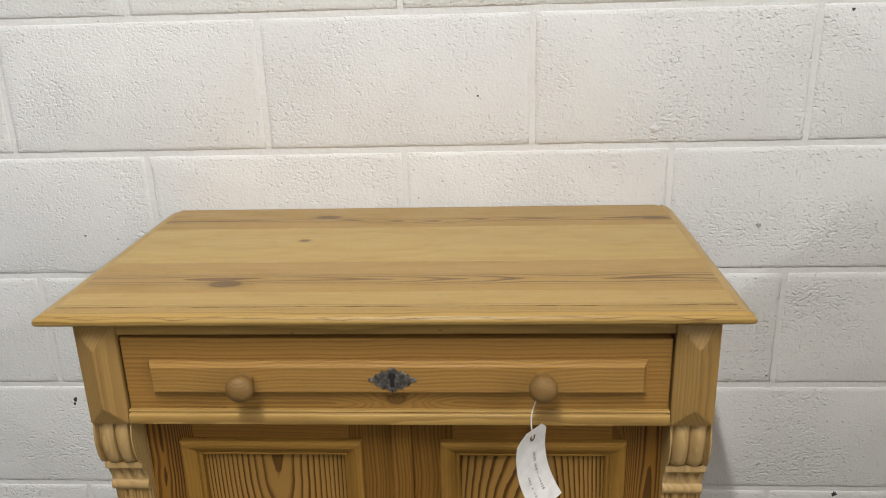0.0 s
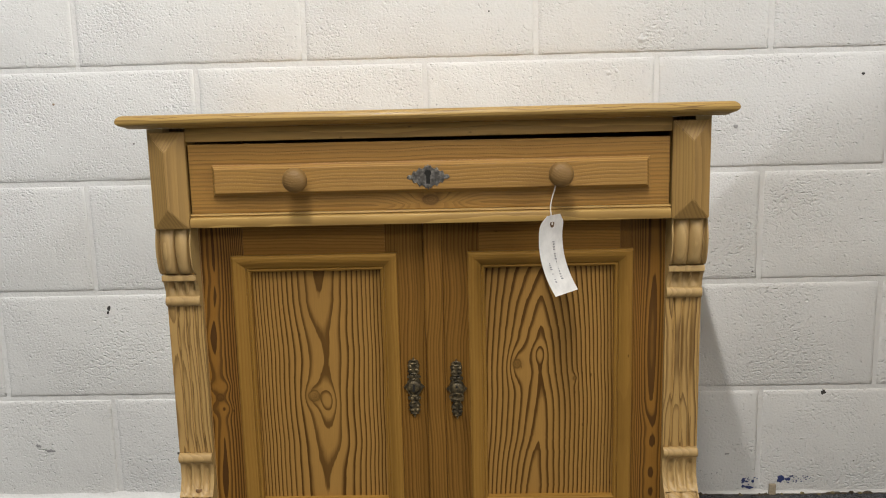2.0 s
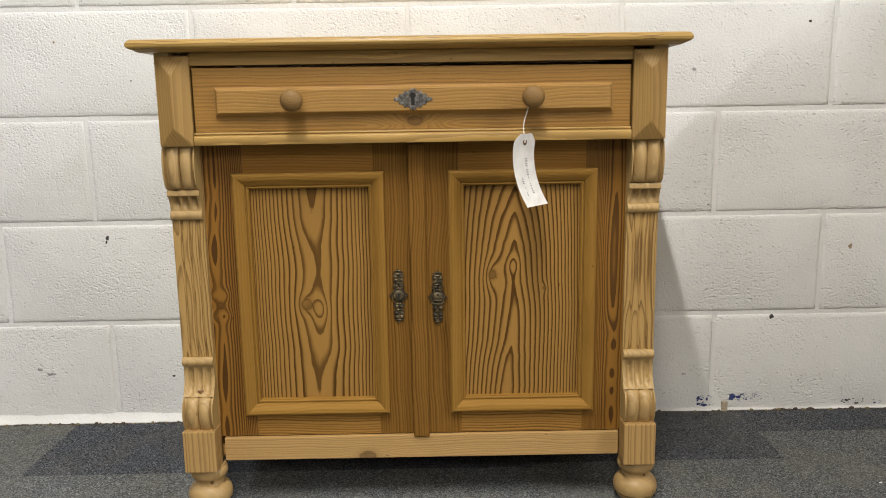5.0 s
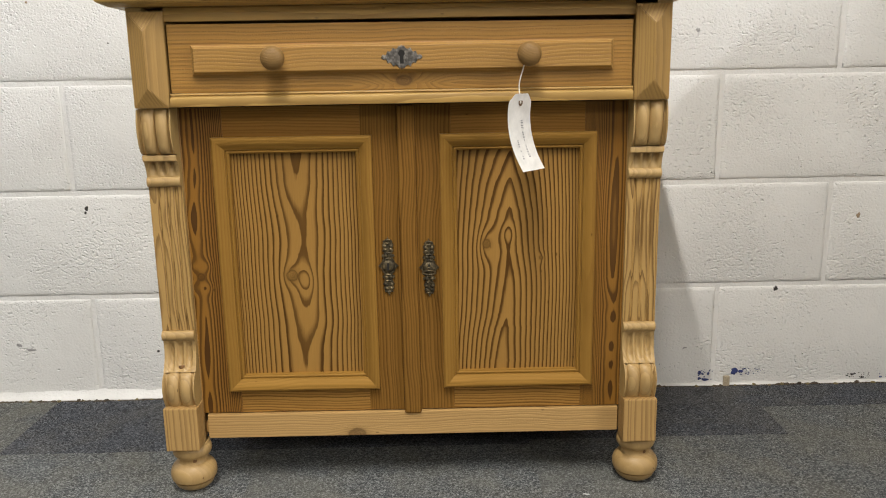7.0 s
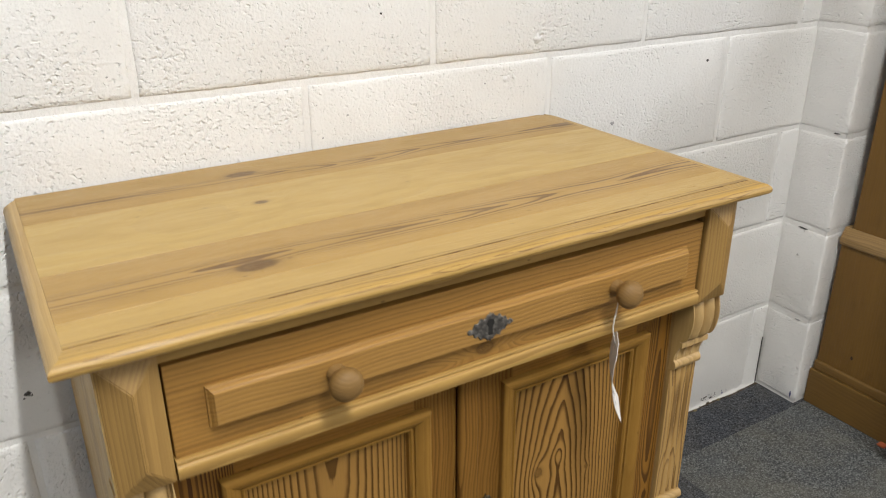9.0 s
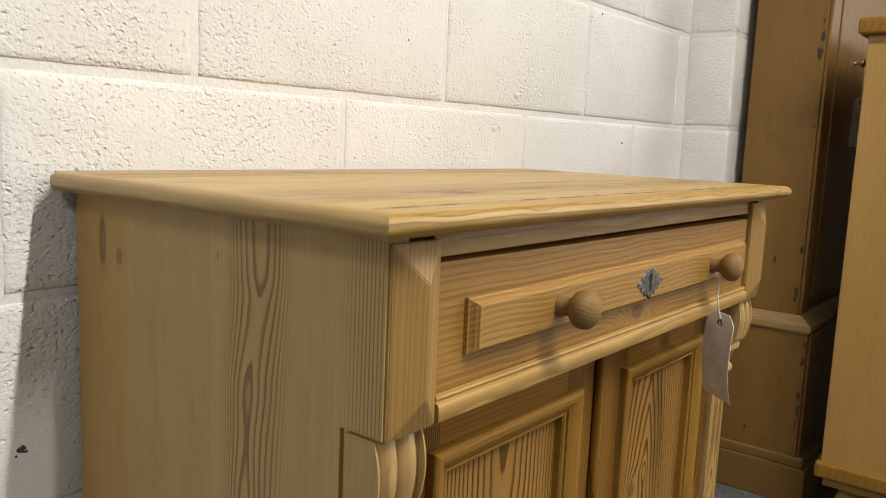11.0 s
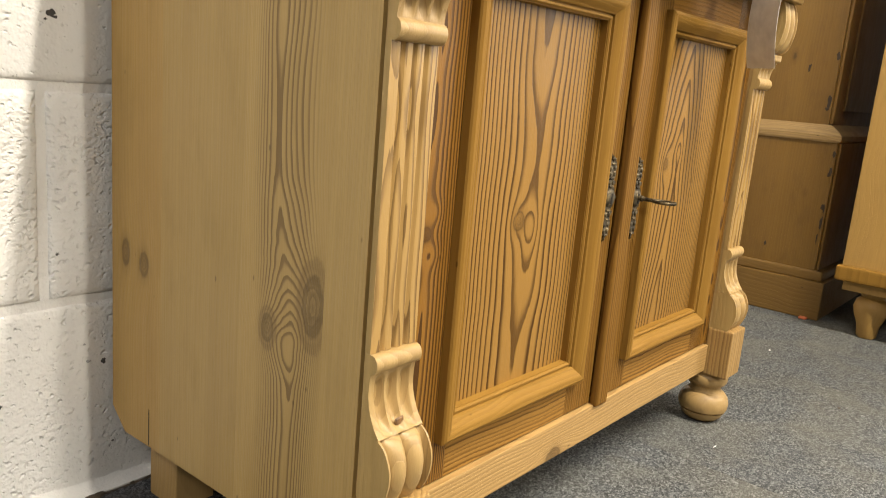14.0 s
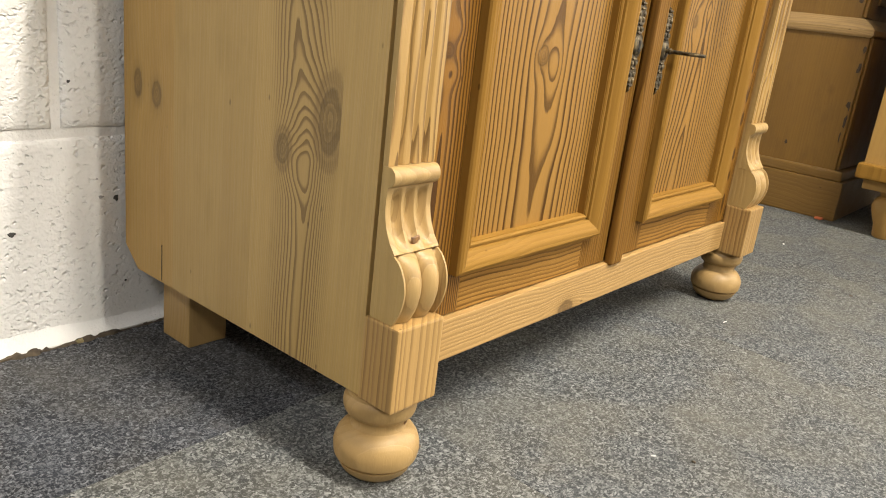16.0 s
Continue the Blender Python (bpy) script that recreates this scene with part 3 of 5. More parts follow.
dirt_olive = plain("old_glue", (0.20, 0.16, 0.075), 0.85, 0.002, 90.0, 0.5)
# Unseen ceiling and far walls: near black so they bounce little light.
low_bounce_ceiling = plain("low_bounce_ceiling", (0.12, 0.118, 0.112), 0.8)
low_bounce_wall = plain("low_bounce_wall", (0.09, 0.085, 0.078), 0.7)
nickel = plain("nickel_knob", (0.6, 0.55, 0.45), 0.25, metal=1.0)
stain_dark = plain("worn_dark_patch", (0.035, 0.018, 0.007), 0.6)
stain_brown = plain("brown_knot", (0.17, 0.085, 0.030), 0.6, 0.001, 200.0, 0.5)
orange_scrap = plain("orange_scrap", (0.50, 0.13, 0.05), 0.6)


# ---- mesh helpers ----
def link(name, bm, material, parent=None, label=""):
    bmesh.ops.recalc_face_normals(bm, faces=bm.faces)
    me = bpy.data.meshes.new(name)
    bm.to_mesh(me)
    bm.free()
    me.materials.append(material)
    ob = new(name, me)
    if parent:
        ob.parent = parent
    if label:
        ob["label"] = label
    return ob


def part(name, bm, material, parent, label=""):
    return link(name, bm, material, parent, label)


def smooth(ob, angle=35):
    for p in ob.data.polygons:
        p.use_smooth = True
    ob.data.set_sharp_from_angle(angle=radians(angle))
    return ob


def box(x0, x1, y0, y1, z0, z1, bevel=0.001, segments=2):
    bm = bmesh.new()
    bmesh.ops.create_cube(bm, size=1.0)
    for v in bm.verts:
        v.co = Vector(((x0 + x1) / 2 + v.co.x * (x1 - x0), (y0 + y1) / 2 + v.co.y * (y1 - y0), (z0 + z1) / 2 + v.co.z * (z1 - z0)))
    if bevel:
        bmesh.ops.bevel(bm, geom=bm.edges[:], offset=bevel, segments=segments, profile=0.6, affect="EDGES")
    return bm


def lathe(profile, segments=32, at=(0, 0, 0), axis="z"):
    """A turned solid from (radius, height) pairs, closed at both ends."""
    bm = bmesh.new()
    rings = []
    for r, h in profile:
        ring = []
        for k in range(segments):
            w = 2 * math.pi * k / segments
            p = Vector((r * math.cos(w), r * math.sin(w), h))
            if axis == "y":
                p = Vector((p.x, -p.z, p.y))
            elif axis == "x":
                p = Vector((p.z, p.x, p.y))
            ring.append(bm.verts.new(p + Vector(at)))
        rings.append(ring)
    for lower, upper in zip(rings, rings[1:]):
        for k in range(segments):
            j = (k + 1) % segments
            bm.faces.new((lower[k], lower[j], upper[j], upper[k]))
    bm.faces.new(rings[0][::-1])
    bm.faces.new(rings[-1])
    return bm


def carved(profile, x0, x1, back, columns=41):
    """A solid with the outline profile [(y, z, rib depth, ribs)] from top to bottom, swept from x0 to x1; ribs(s) is the cut at s = 0..1 across."""
    bm = bmesh.new()
    front = []
    for y, z, cut, ribs in profile:
        front.append([bm.verts.new((x0 + (x1 - x0) * j / (columns - 1), y + cut * ribs(j / (columns - 1)), z)) for j in range(columns)])
    rear = [(bm.verts.new((x0, back, z)), bm.verts.new((x1, back, z))) for y, z, cut, ribs in profile]
    for i in range(len(profile) - 1):
        for j in range(columns - 1):
            bm.faces.new((front[i][j], front[i + 1][j], front[i + 1][j + 1], front[i][j + 1]))
        bm.faces.new((rear[i][0], rear[i + 1][0], front[i + 1][0], front[i][0]))
        bm.faces.new((front[i][-1], front[i + 1][-1], rear[i + 1][1], rear[i][1]))
        bm.faces.new((rear[i][1], rear[i + 1][1], rear[i + 1][0], rear[i][0]))
    for f in bm.faces:
        f.material_index = int(len({round(v.co.x, 5) for v in f.verts}) == 1)
    bm.faces.new((*front[0], rear[0][1], rear[0][0]))
    bm.faces.new((*front[-1][::-1], rear[-1][0], rear[-1][1]))
    return bm


def curve_points(keys, steps=6):
    """Catmull-Rom through keys."""
    out = []
    for i in range(len(keys) - 1):
        p = [Vector(keys[max(0, min(len(keys) - 1, i + k))]) for k in (-1, 0, 1, 2)]
        for s in range(steps):
            t = s / steps
            out.append(0.5 * (2 * p[1] + (p[2] - p[0]) * t + (2 * p[0] - 5 * p[1] + 4 * p[2] - p[3]) * t ** 2 + (3 * p[1] - p[0] - 3 * p[2] + p[3]) * t ** 3))
    out.append(Vector(keys[-1]))
    return [tuple(v) for v in out]


def mitred(x0, x1, z0, z1, side, profile, base):
    """One strip of a mitred frame round the field x0..x1, z0..z1. profile: (inset, proud) pairs from the outer edge inwards."""
    bm = bmesh.new()
    ends = []
    pts = [(profile[0][0], 0.0), *profile, (profile[-1][0], 0.0)]
    for d, h in pts:
        if side == "top":
            pair = ((x0 + d, base - h, z1 - d), (x1 - d, base - h, z1 - d))
        elif side == "bottom":
            pair = ((x0 + d, base - h, z0 + d), (x1 - d, base - h, z0 + d))
        elif side == "left":
            pair = ((x0 + d, base - h, z0 + d), (x0 + d, base - h, z1 - d))
        else:
            pair = ((x1 - d, base - h, z0 + d), (x1 - d, base - h, z1 - d))
        ends.append([bm.verts.new(p) for p in pair])
    n = len(ends)
    for i in range(n):
        j = (i + 1) % n
        bm.faces.new((ends[i][0], ends[j][0], ends[j][1], ends[i][1]))
    bm.faces.new([e[0] for e in ends])
    bm.faces.new([e[1] for e in ends][::-1])
    return bm


def outline_solid(points, place, thickness, bevel=0.0):
    """A flat plate from an outline in its own x and z, thickness towards -y, at place."""
    bm = bmesh.new()
    base = [bm.verts.new((place[0] + x, place[1], place[2] + z)) for x, z in points]
    face = bm.faces.new(base)
    lifted = bmesh.ops.extrude_face_region(bm, geom=[face])
    tops = [v for v in lifted["geom"] if isinstance(v, bmesh.types.BMVert)]
    cx, cz = place[0], place[2]
    for v in tops:
        v.co.y -= thickness
        v.co.x += (cx - v.co.x) * bevel
        v.co.z += (cz - v.co.z) * bevel
    return bm


def tube(points, radius, segments=8):
    """A round cord through points."""
    bm = bmesh.new()
    rings = []
    pts = [Vector(p) for p in points]
    for i, p in enumerate(pts):
        way = (pts[min(i + 1, len(pts) - 1)] - pts[max(i - 1, 0)]).normalized()
        side = way.cross(Vector((0.3, 0.9, 0.2))).normalized()
        up = way.cross(side)
        rings.append([bm.verts.new(p + radius * (math.cos(2 * math.pi * k / segments) * side + math.sin(2 * math.pi * k / segments) * up)) for k in range(segments)])
    for lower, upper in zip(rings, rings[1:]):
        for k in range(segments):
            j = (k + 1) % segments
            bm.faces.new((lower[k], lower[j], upper[j], upper[k]))
    bm.faces.new(rings[0][::-1])
    bm.faces.new(rings[-1])
    return bm


def blob(rx, rz, thick, at, seed, sides=11):
    """A small flat ragged chip standing on a wall that faces -y."""
    rnd = random.Random(seed)
    bm = bmesh.new()
    ring = []
    for k in range(sides):
        w = 2 * math.pi * k / sides
        s = rnd.uniform(0.6, 1.2)
        ring.append((rx * s * math.cos(w), rz * s * math.sin(w)))
    low = [bm.verts.new((at[0] + x, at[1], at[2] + z)) for x, z in ring]
    high = [bm.verts.new((at[0] + x * 0.7, at[1] - thick, at[2] + z * 0.7)) for x, z in ring]
    for k in range(sides):
        j = (k + 1) % sides
        bm.faces.new((low[k], low[j], high[j], high[k]))
    bm.faces.new(high)
    bm.faces.new(low[::-1])
    return bm


def thing(name, label, category, at=(0, 0, 0), group="", kind=""):
    ob = new(name)
    ob.empty_display_size = 0.05
    ob.location = at
    return tagged(ob, label, category, group, kind)


# ---- the room ----
PIER_X, PIER_Y = 1.161, -0.115
floor = tagged(link("floor", box(-4.2, 4.2, -6.7, 0.2, -0.12, -0.008, 0), carpet_grey), "grey carpeted shop floor laid in tiles", "floor", kind="structure")
wall_north = tagged(link("wall_north", box(-4.0, PIER_X + 0.02, 0.0026, 0.2, -0.01, 3.7, 0), mortar_paint),
                    "white painted concrete block wall with recessed joints", "wall", kind="structure")
wall_pier = tagged(link("wall_pier", box(PIER_X + 0.0016, 4.0, PIER_Y + 0.0016, 0.2, -0.01, 3.7, 0), mortar_paint),
                   "white painted concrete block pier stepping out of the wall", "wall", kind="structure")
tagged(link("wall_west", box(-4.2, -4.0, -6.7, 0.2, -0.01, 3.7, 0), low_bounce_wall), "unseen plain wall, coloured dark to cut bounced light", "wall", kind="structure")
# The opening is made up, only to let the added fill lamp through.
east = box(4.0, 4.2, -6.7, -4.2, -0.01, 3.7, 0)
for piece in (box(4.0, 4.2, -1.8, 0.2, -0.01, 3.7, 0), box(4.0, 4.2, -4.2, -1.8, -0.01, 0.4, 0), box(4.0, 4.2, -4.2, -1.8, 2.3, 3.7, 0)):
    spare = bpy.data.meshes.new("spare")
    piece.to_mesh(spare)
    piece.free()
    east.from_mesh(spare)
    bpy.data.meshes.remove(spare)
tagged(link("wall_east", east, low_bounce_wall), "unseen plain dark wall with an opening made for the added fill lamp", "wall", kind="structure")
tagged(link("wall_south", box(-4.0, 4.0, -6.7, -6.5, -0.01, 3.7, 0), low_bounce_wall), "unseen plain wall, coloured dark to cut bounced light", "wall", kind="structure")
tagged(link("ceiling", box(-4.2, 4.2, -6.7, 0.2, 3.7, 3.8, 0), low_bounce_ceiling), "unseen plain ceiling, coloured dark to cut bounced light", "ceiling", kind="structure")

# ---- the pine cupboard ----
CX = 0.0045
cupboard = thing("pine_cupboard", "stripped pine cupboard with a drawer, two doors and bun feet", "cupboard")


def C(name, bm, material, label="", parent=None, cheeks=None):
    ob = part(name, bm, material, parent or cupboard, label)
    if cheeks:
        ob.data.materials.append(cheeks)
    return ob


# carcass: each side is glued up from boards
def side_board(x0, x1, y_front, y_back, rear, ear=0.0):
    bm = bmesh.new()
    outline = [(y_front, 0.083), (y_front, 0.6408), (y_front - ear, 0.6408), (y_front - ear, UNDER), (y_back, UNDER)] if ear else [(y_front, 0.083), (y_front, UNDER), (y_back, UNDER)]
    outline += [(y_back, 0.106), (y_back - 0.026, 0.083)] if rear else [(y_back, 0.083)]
    low = [bm.verts.new((x0, y, z)) for y, z in outline]
    high = [bm.verts.new((x1, y, z)) for y, z in outline]
    bm.faces.new(low)
    bm.faces.new(high[::-1])
    for i in range(len(outline)):
        j = (i + 1) % len(outline)
        bm.faces.new((low[i], high[i], high[j], low[j]))
    return bm


for x0, x1 in ((-0.397, -0.375), (0.384, 0.406)):
    for yf, yb, wood in ((-0.110, -0.014, side_knotty_wood), (-0.158, -0.11002, side_plain_wood), (-0.240, -0.15802, side_plain_wood),
                         (-0.352, -0.24002, side_figured_wood), (-0.3978, -0.35202, side_edge_wood)):
        C("side_board", side_board(x0, x1, yf, yb, yb > -0.02, 0.0412 if yf < -0.39 else 0.0), wood)
C("inner_post", box(-0.375, -0.345, -0.3992, -0.376, 0.09, 0.640, 0), inside_wood)
C("inner_post", box(0.3545, 0.384, -0.3992, -0.376, 0.09, 0.640, 0), inside_wood)
C("back_panel", box(-0.375, 0.384, -0.022, -0.010, 0.09, 0.780, 0), inside_wood)
C("base_board", box(-0.375, 0.384, -0.392, -0.022, 0.095, 0.113, 0), inside_wood)
C("drawer_divider", box(-0.375, 0.384, -0.392, -0.022, 0.622, 0.638, 0), inside_wood)
C("frieze_rail", box(-0.3435, 0.3525, -0.436, -0.40, 0.7648, UNDER, 0.0008), strip_wood)

# top boards, moulded nose in front and lips at the ends
X0, X1 = -0.430, 0.436
LIPW = 0.016
seams = [(-0.006, -0.118, top_back_wood), (-0.1184, -0.279, top_light_wood), (-0.2794, -0.392, top_mid_wood)]


# (inset from the outer edge, height): flat, rounded nose, hollow underneath
EDGE_PROFILE = [(0.0100, TOPZ), (0.0055, TOPZ - 0.0010), (0.0022, TOPZ - 0.0036), (0.0004, TOPZ - 0.0075), (0.0010, TOPZ - 0.0112), (0.0038, TOPZ - 0.0138),
                (0.0100, TOPZ - 0.0163), (0.0145, UNDER + 0.0002)]


def top_piece(x0, x1, y1, y0, corner=0.0):
    bm = bmesh.new()
    pts = [(x0, y0), (x1, y0), (x1, y1), (x0, y1)]
    if corner:
        pts = [(x0, y0), (x1, y0), (x1, y1 - corner), (x1 - 0.4 * corner, y1 - 0.35 * corner), (x1 - corner, y1), (x0, y1)]
    low = [bm.verts.new((x, y, UNDER + 0.0008)) for x, y in pts]
    high = [bm.verts.new((x, y, TOPZ)) for x, y in pts]
    bm.faces.new(low[::-1])
    bm.faces.new(high)
    for i in range(len(pts)):
        j = (i + 1) % len(pts)
        bm.faces.new((low[i], low[j], high[j], high[i]))
    bmesh.ops.bevel(bm, geom=[e for e in bm.edges if e.verts[0].co.z > 0.79 and e.verts[1].co.z > 0.79], offset=0.00025, segments=1, affect="EDGES")
    return bm


for y1, y0, wood in seams:
    C("top_board", top_piece(X0 + LIPW, X1 - LIPW, y1, y0, 0.014 if wood is top_back_wood else 0.0), wood)
C("top_board", top_piece(X0 + LIPW, X1 - LIPW, -0.3924, -0.4404), top_front_wood)
YF, FRONTW = -0.470, 0.0282


def edge_strip(side):
    """One moulded strip round the top, mitred where it meets the next."""
    prof = [(FRONTW if side == "front" else LIPW - 0.0001, TOPZ), *EDGE_PROFILE, (FRONTW if side == "front" else LIPW - 0.0001, UNDER + 0.0002)]
    bm = bmesh.new()
    ends = []
    for o, z in prof:
        m = min(o, LIPW - 0.0001)
        if side == "front":
            n = 30
            row = [(X0 + m + (X1 - X0 - 2 * m) * i / n, YF + o, z) for i in range(n + 1)]
        elif side == "left":
            row = [(X0 + o, YF + o if o < 0.0156 else YF + 0.0283, z), (X0 + o, -0.006 - 0.024 * max(0.0, 1 - o / LIPW) ** 1.2 - (0.008 if z > TOPZ - 0.002 else 0.0), z)]
        else:
            row = [(X1 - o, YF + o if o < 0.0156 else YF + 0.0283, z), (X1 - o, -0.006 - 0.045 * max(0.0, 1 - o / LIPW) ** 1.3, z)]
        ends.append([bm.verts.new(p) for p in row])
    for i in range(len(ends)):
        j = (i + 1) % len(ends)
        for k in range(len(ends[0]) - 1):
            bm.faces.new((ends[i][k], ends[j][k], ends[j][k + 1], ends[i][k + 1]))
    bm.faces.new([e[0] for e in ends])
    bm.faces.new([e[-1] for e in ends][::-1])
    return bm


smooth(C("edge_moulding", edge_strip("front"), nose_wood, "front edge moulding with a rounded worn nose"), 50)
smooth(C("edge_moulding", edge_strip("left"), lip_wood), 50)
smooth(C("edge_moulding", edge_strip("right"), lip_wood), 50)

# the joint behind the nose has opened in places
rnd_top = random.Random(12)
x = -0.395
while x < 0.40:
    length = rnd_top.uniform(0.012, 0.050)
    gap = bmesh.new()
    yy, ww = -0.4404 + rnd_top.uniform(-0.0006, 0.0006), rnd_top.uniform(0.0004, 0.0008)
    ring = [(x, yy), (x + 0.3 * length, yy - ww), (x + 0.75 * length, yy - 0.8 * ww), (x + length, yy + 0.0002), (x + 0.7 * length, yy + ww), (x + 0.25 * length, yy + 0.7 * ww)]
    high = [gap.verts.new((px, py, TOPZ + 0.00025)) for px, py in ring]
    low = [gap.verts.new((px, py, TOPZ - 0.002)) for px, py in ring]
    gap.faces.new(high)
    for k in range(6):
        gap.faces.new((low[k], low[(k + 1) % 6], high[(k + 1) % 6], high[k]))
    C("joint_gap", gap, gap_dark)
    x += length + rnd_top.choice((0.010, 0.02, 0.04, 0.08))

# drawer
drawer_front = box(-0.3405, 0.3495, -0.4375, -0.415, 0.6615, 0.7612, 0.0012)
for v in drawer_front.verts:
    if v.co.z > 0.7:
        v.co.z -= 0.0036 * (v.co.x + 0.3405) / 0.69
drawer = C("drawer", drawer_front, drawer_wood, "pine drawer front, its top edge sagging a little")


def raised_panel(x0, x1, z0, z1):
    bm = bmesh.new()
    rows = []
    for dz, dy in ((0.0, 0.0), (0.0, 0.0042), (0.0012, 0.0048), (0.0022, 0.0066), (0.0034, 0.0094), (0.0046, 0.0108), (0.0052, 0.0122), (0.0060, 0.0125)):
        rows.append([bm.verts.new((x, -0.4372 - dy, z)) for x, z in ((x0 + dz, z0 + dz), (x1 - dz, z0 + dz), (x1 - dz, z1 - dz), (x0 + dz, z1 - dz))])
    for low, high in zip(rows, rows[1:]):
        for k in range(4):
            j = (k + 1) % 4
            bm.faces.new((low[k], low[j], high[j], high[k]))
    bm.faces.new(rows[-1])
    bm.faces.new(rows[0][::-1])
    return bm


C("raised_panel", raised_panel(-0.306, 0.320, 0.686, 0.731), raised_wood, parent=drawer)


def drawer_lip():
    bm = bmesh.new()
    prof = [(-0.4375, 0.6612), (-0.4415, 0.6608), (-0.4425, 0.6588), (-0.4408, 0.6572), (-0.4410, 0.6560), (-0.4436, 0.6550), (-0.4446, 0.6532),
            (-0.4450, 0.6450), (-0.4442, 0.6414), (-0.415, 0.6405), (-0.415, 0.6612)]
    ends = [[bm.verts.new((x, y, z)) for y, z in prof] for x in (-0.3415, 0.3505)]
    n = len(prof)
    for i in range(n):
        j = (i + 1) % n
        bm.faces.new((ends[0][i], ends[0][j], ends[1][j], ends[1][i]))
    bm.faces.new(ends[0])
    bm.faces.new(ends[1][::-1])
    return bm


smooth(C("lip_moulding", drawer_lip(), strip_wood, "pale moulded strip", drawer), 40)
KNOB = [(0.0105, 0.0), (0.0105, 0.003), (0.0085, 0.006), (0.0082, 0.010), (0.0105, 0.013), (0.0150, 0.0165), (0.0172, 0.0215), (0.0176, 0.0255),
        (0.0165, 0.0300), (0.0130, 0.0340), (0.0075, 0.0365), (0.002, 0.0372)]
for kx in (-0.180, 0.191):
    knob = smooth(C("knob", lathe(KNOB, 32, (0, 0, 0), "y"), knob_wood, "turned wooden knob darkened by use", drawer), 60)
    knob.location = (kx, -0.4495, 0.7095)


QUARTER = [(0.0330, 0.0), (0.0318, 0.0026), (0.0288, 0.0036), (0.0262, 0.0022), (0.0250, 0.0040), (0.0225, 0.0092), (0.0192, 0.0078), (0.0170, 0.0092), (0.0140, 0.0142), (0.0100, 0.0118),
           (0.0068, 0.0132), (0.0040, 0.0172), (0.0018, 0.0160), (0.0, 0.0190)]
ESC = QUARTER + [(-x, z) for x, z in QUARTER[-2::-1]] + [(-x, -z) for x, z in QUARTER[1:]] + [(x, -z) for x, z in QUARTER[-2:0:-1]]
esc = C("escutcheon", outline_solid([(x * 0.93, z * 0.98) for x, z in ESC], (0.0055, -0.4494, 0.7085), 0.0016, 0.06), steel, "tarnished pointed metal keyhole plate", drawer)
part("keyhole", outline_solid([(-0.0030, -0.0095), (0.0030, -0.0095), (0.0026, 0.001), (0.0050, 0.0046), (0.0038, 0.0088), (0, 0.0102), (-0.0038, 0.0088),
                               (-0.0050, 0.0046), (-0.0026, 0.001)], (0.0055, -0.4508, 0.7085), 0.0006), black_hole, esc)
for px in (-0.0258, 0.0402):
    part("pin", lathe([(0.0015, 0), (0.0015, 0.0008), (0.0006, 0.0014)], 8, (px * 0.84 + 0.0010, -0.4508, 0.7085), "y"), steel, esc)


# faceted corner blocks and their posts
def corner_block(x0, x1):
    bm = bmesh.new()
    z0, z1, y, ridge = 0.6398, 0.7795, -0.4422, -0.4548
    xm = (x0 + x1) / 2
    base = [bm.verts.new(p) for p in ((x0, -0.4108, z0), (x1, -0.4108, z0), (x1, -0.4108, z1), (x0, -0.4108, z1))]
    rim = [bm.verts.new(p) for p in ((x0, y, z0), (x1, y, z0), (x1, y, z1), (x0, y, z1))]
    lo, hi = bm.verts.new((xm, ridge, z0 + 0.0295)), bm.verts.new((xm, ridge, z1 - 0.029))
    for k in range(4):
        j = (k + 1) % 4
        bm.faces.new((base[k], base[j], rim[j], rim[k]))
    bm.faces.new(base[::-1])
    bm.faces.new((rim[0], rim[1], lo))
    bm.faces.new((rim[2], rim[3], hi))
    bm.faces.new((rim[1], rim[2], hi, lo))
    bm.faces.new((rim[3], rim[0], lo, hi))
    bmesh.ops.bevel(bm, geom=[e for e in bm.edges if min(v.co.y for v in e.verts) < -0.44], offset=0.0009, segments=2, affect="EDGES")
    return bm


def lobes(s):
    """Two bold round lobes between thin raised rims, with crisp grooves."""
    m = abs(2 * s - 1)
    if m > 0.90:
        return 0.10
    if m > 0.80:
        return 1.0 - 0.25 * abs(m - 0.85) / 0.05
    u = (m - 0.40) / 0.40
    return 0.95 * (0.55 * u * u + 0.45 * (1 - max(0.0, 1 - u * u) ** 0.5))


def cove_flutes(s):
    """Three scooped flutes."""
    u = (s * 3.6 + 0.2 + 0.5) % 1.0 - 0.5
    return max(0.0, 1 - (abs(u) / 0.40) ** 2) if 0.06 < s < 0.94 else 0.0


def flat(s):
    return 0.0


UPPER = [(*p, lobes) for p in curve_points([(-0.4290, 0.6390, 0.0045), (-0.4325, 0.631, 0.0075), (-0.4356, 0.618, 0.0100), (-0.4362, 0.603, 0.0115), (-0.4338, 0.589, 0.0120), (-0.4300, 0.5780, 0.0115),
                                            (-0.4240, 0.5715, 0.0080), (-0.4160, 0.5692, 0.001)], 4)]
UPPER += [(*p, flat) for p in ((-0.4130, 0.5688, 0.0), (-0.4205, 0.5684, 0.0), (-0.4212, 0.5672, 0.0), (-0.4212, 0.5602, 0.0), (-0.4200, 0.5588, 0.0))]
UPPER += [(*p, cove_flutes) for p in curve_points([(-0.4165, 0.5586, 0.0095), (-0.4150, 0.5550, 0.0090), (-0.4122, 0.5490, 0.0068), (-0.4100, 0.5425, 0.0034), (-0.4090, 0.5345, 0.0)], 4)]
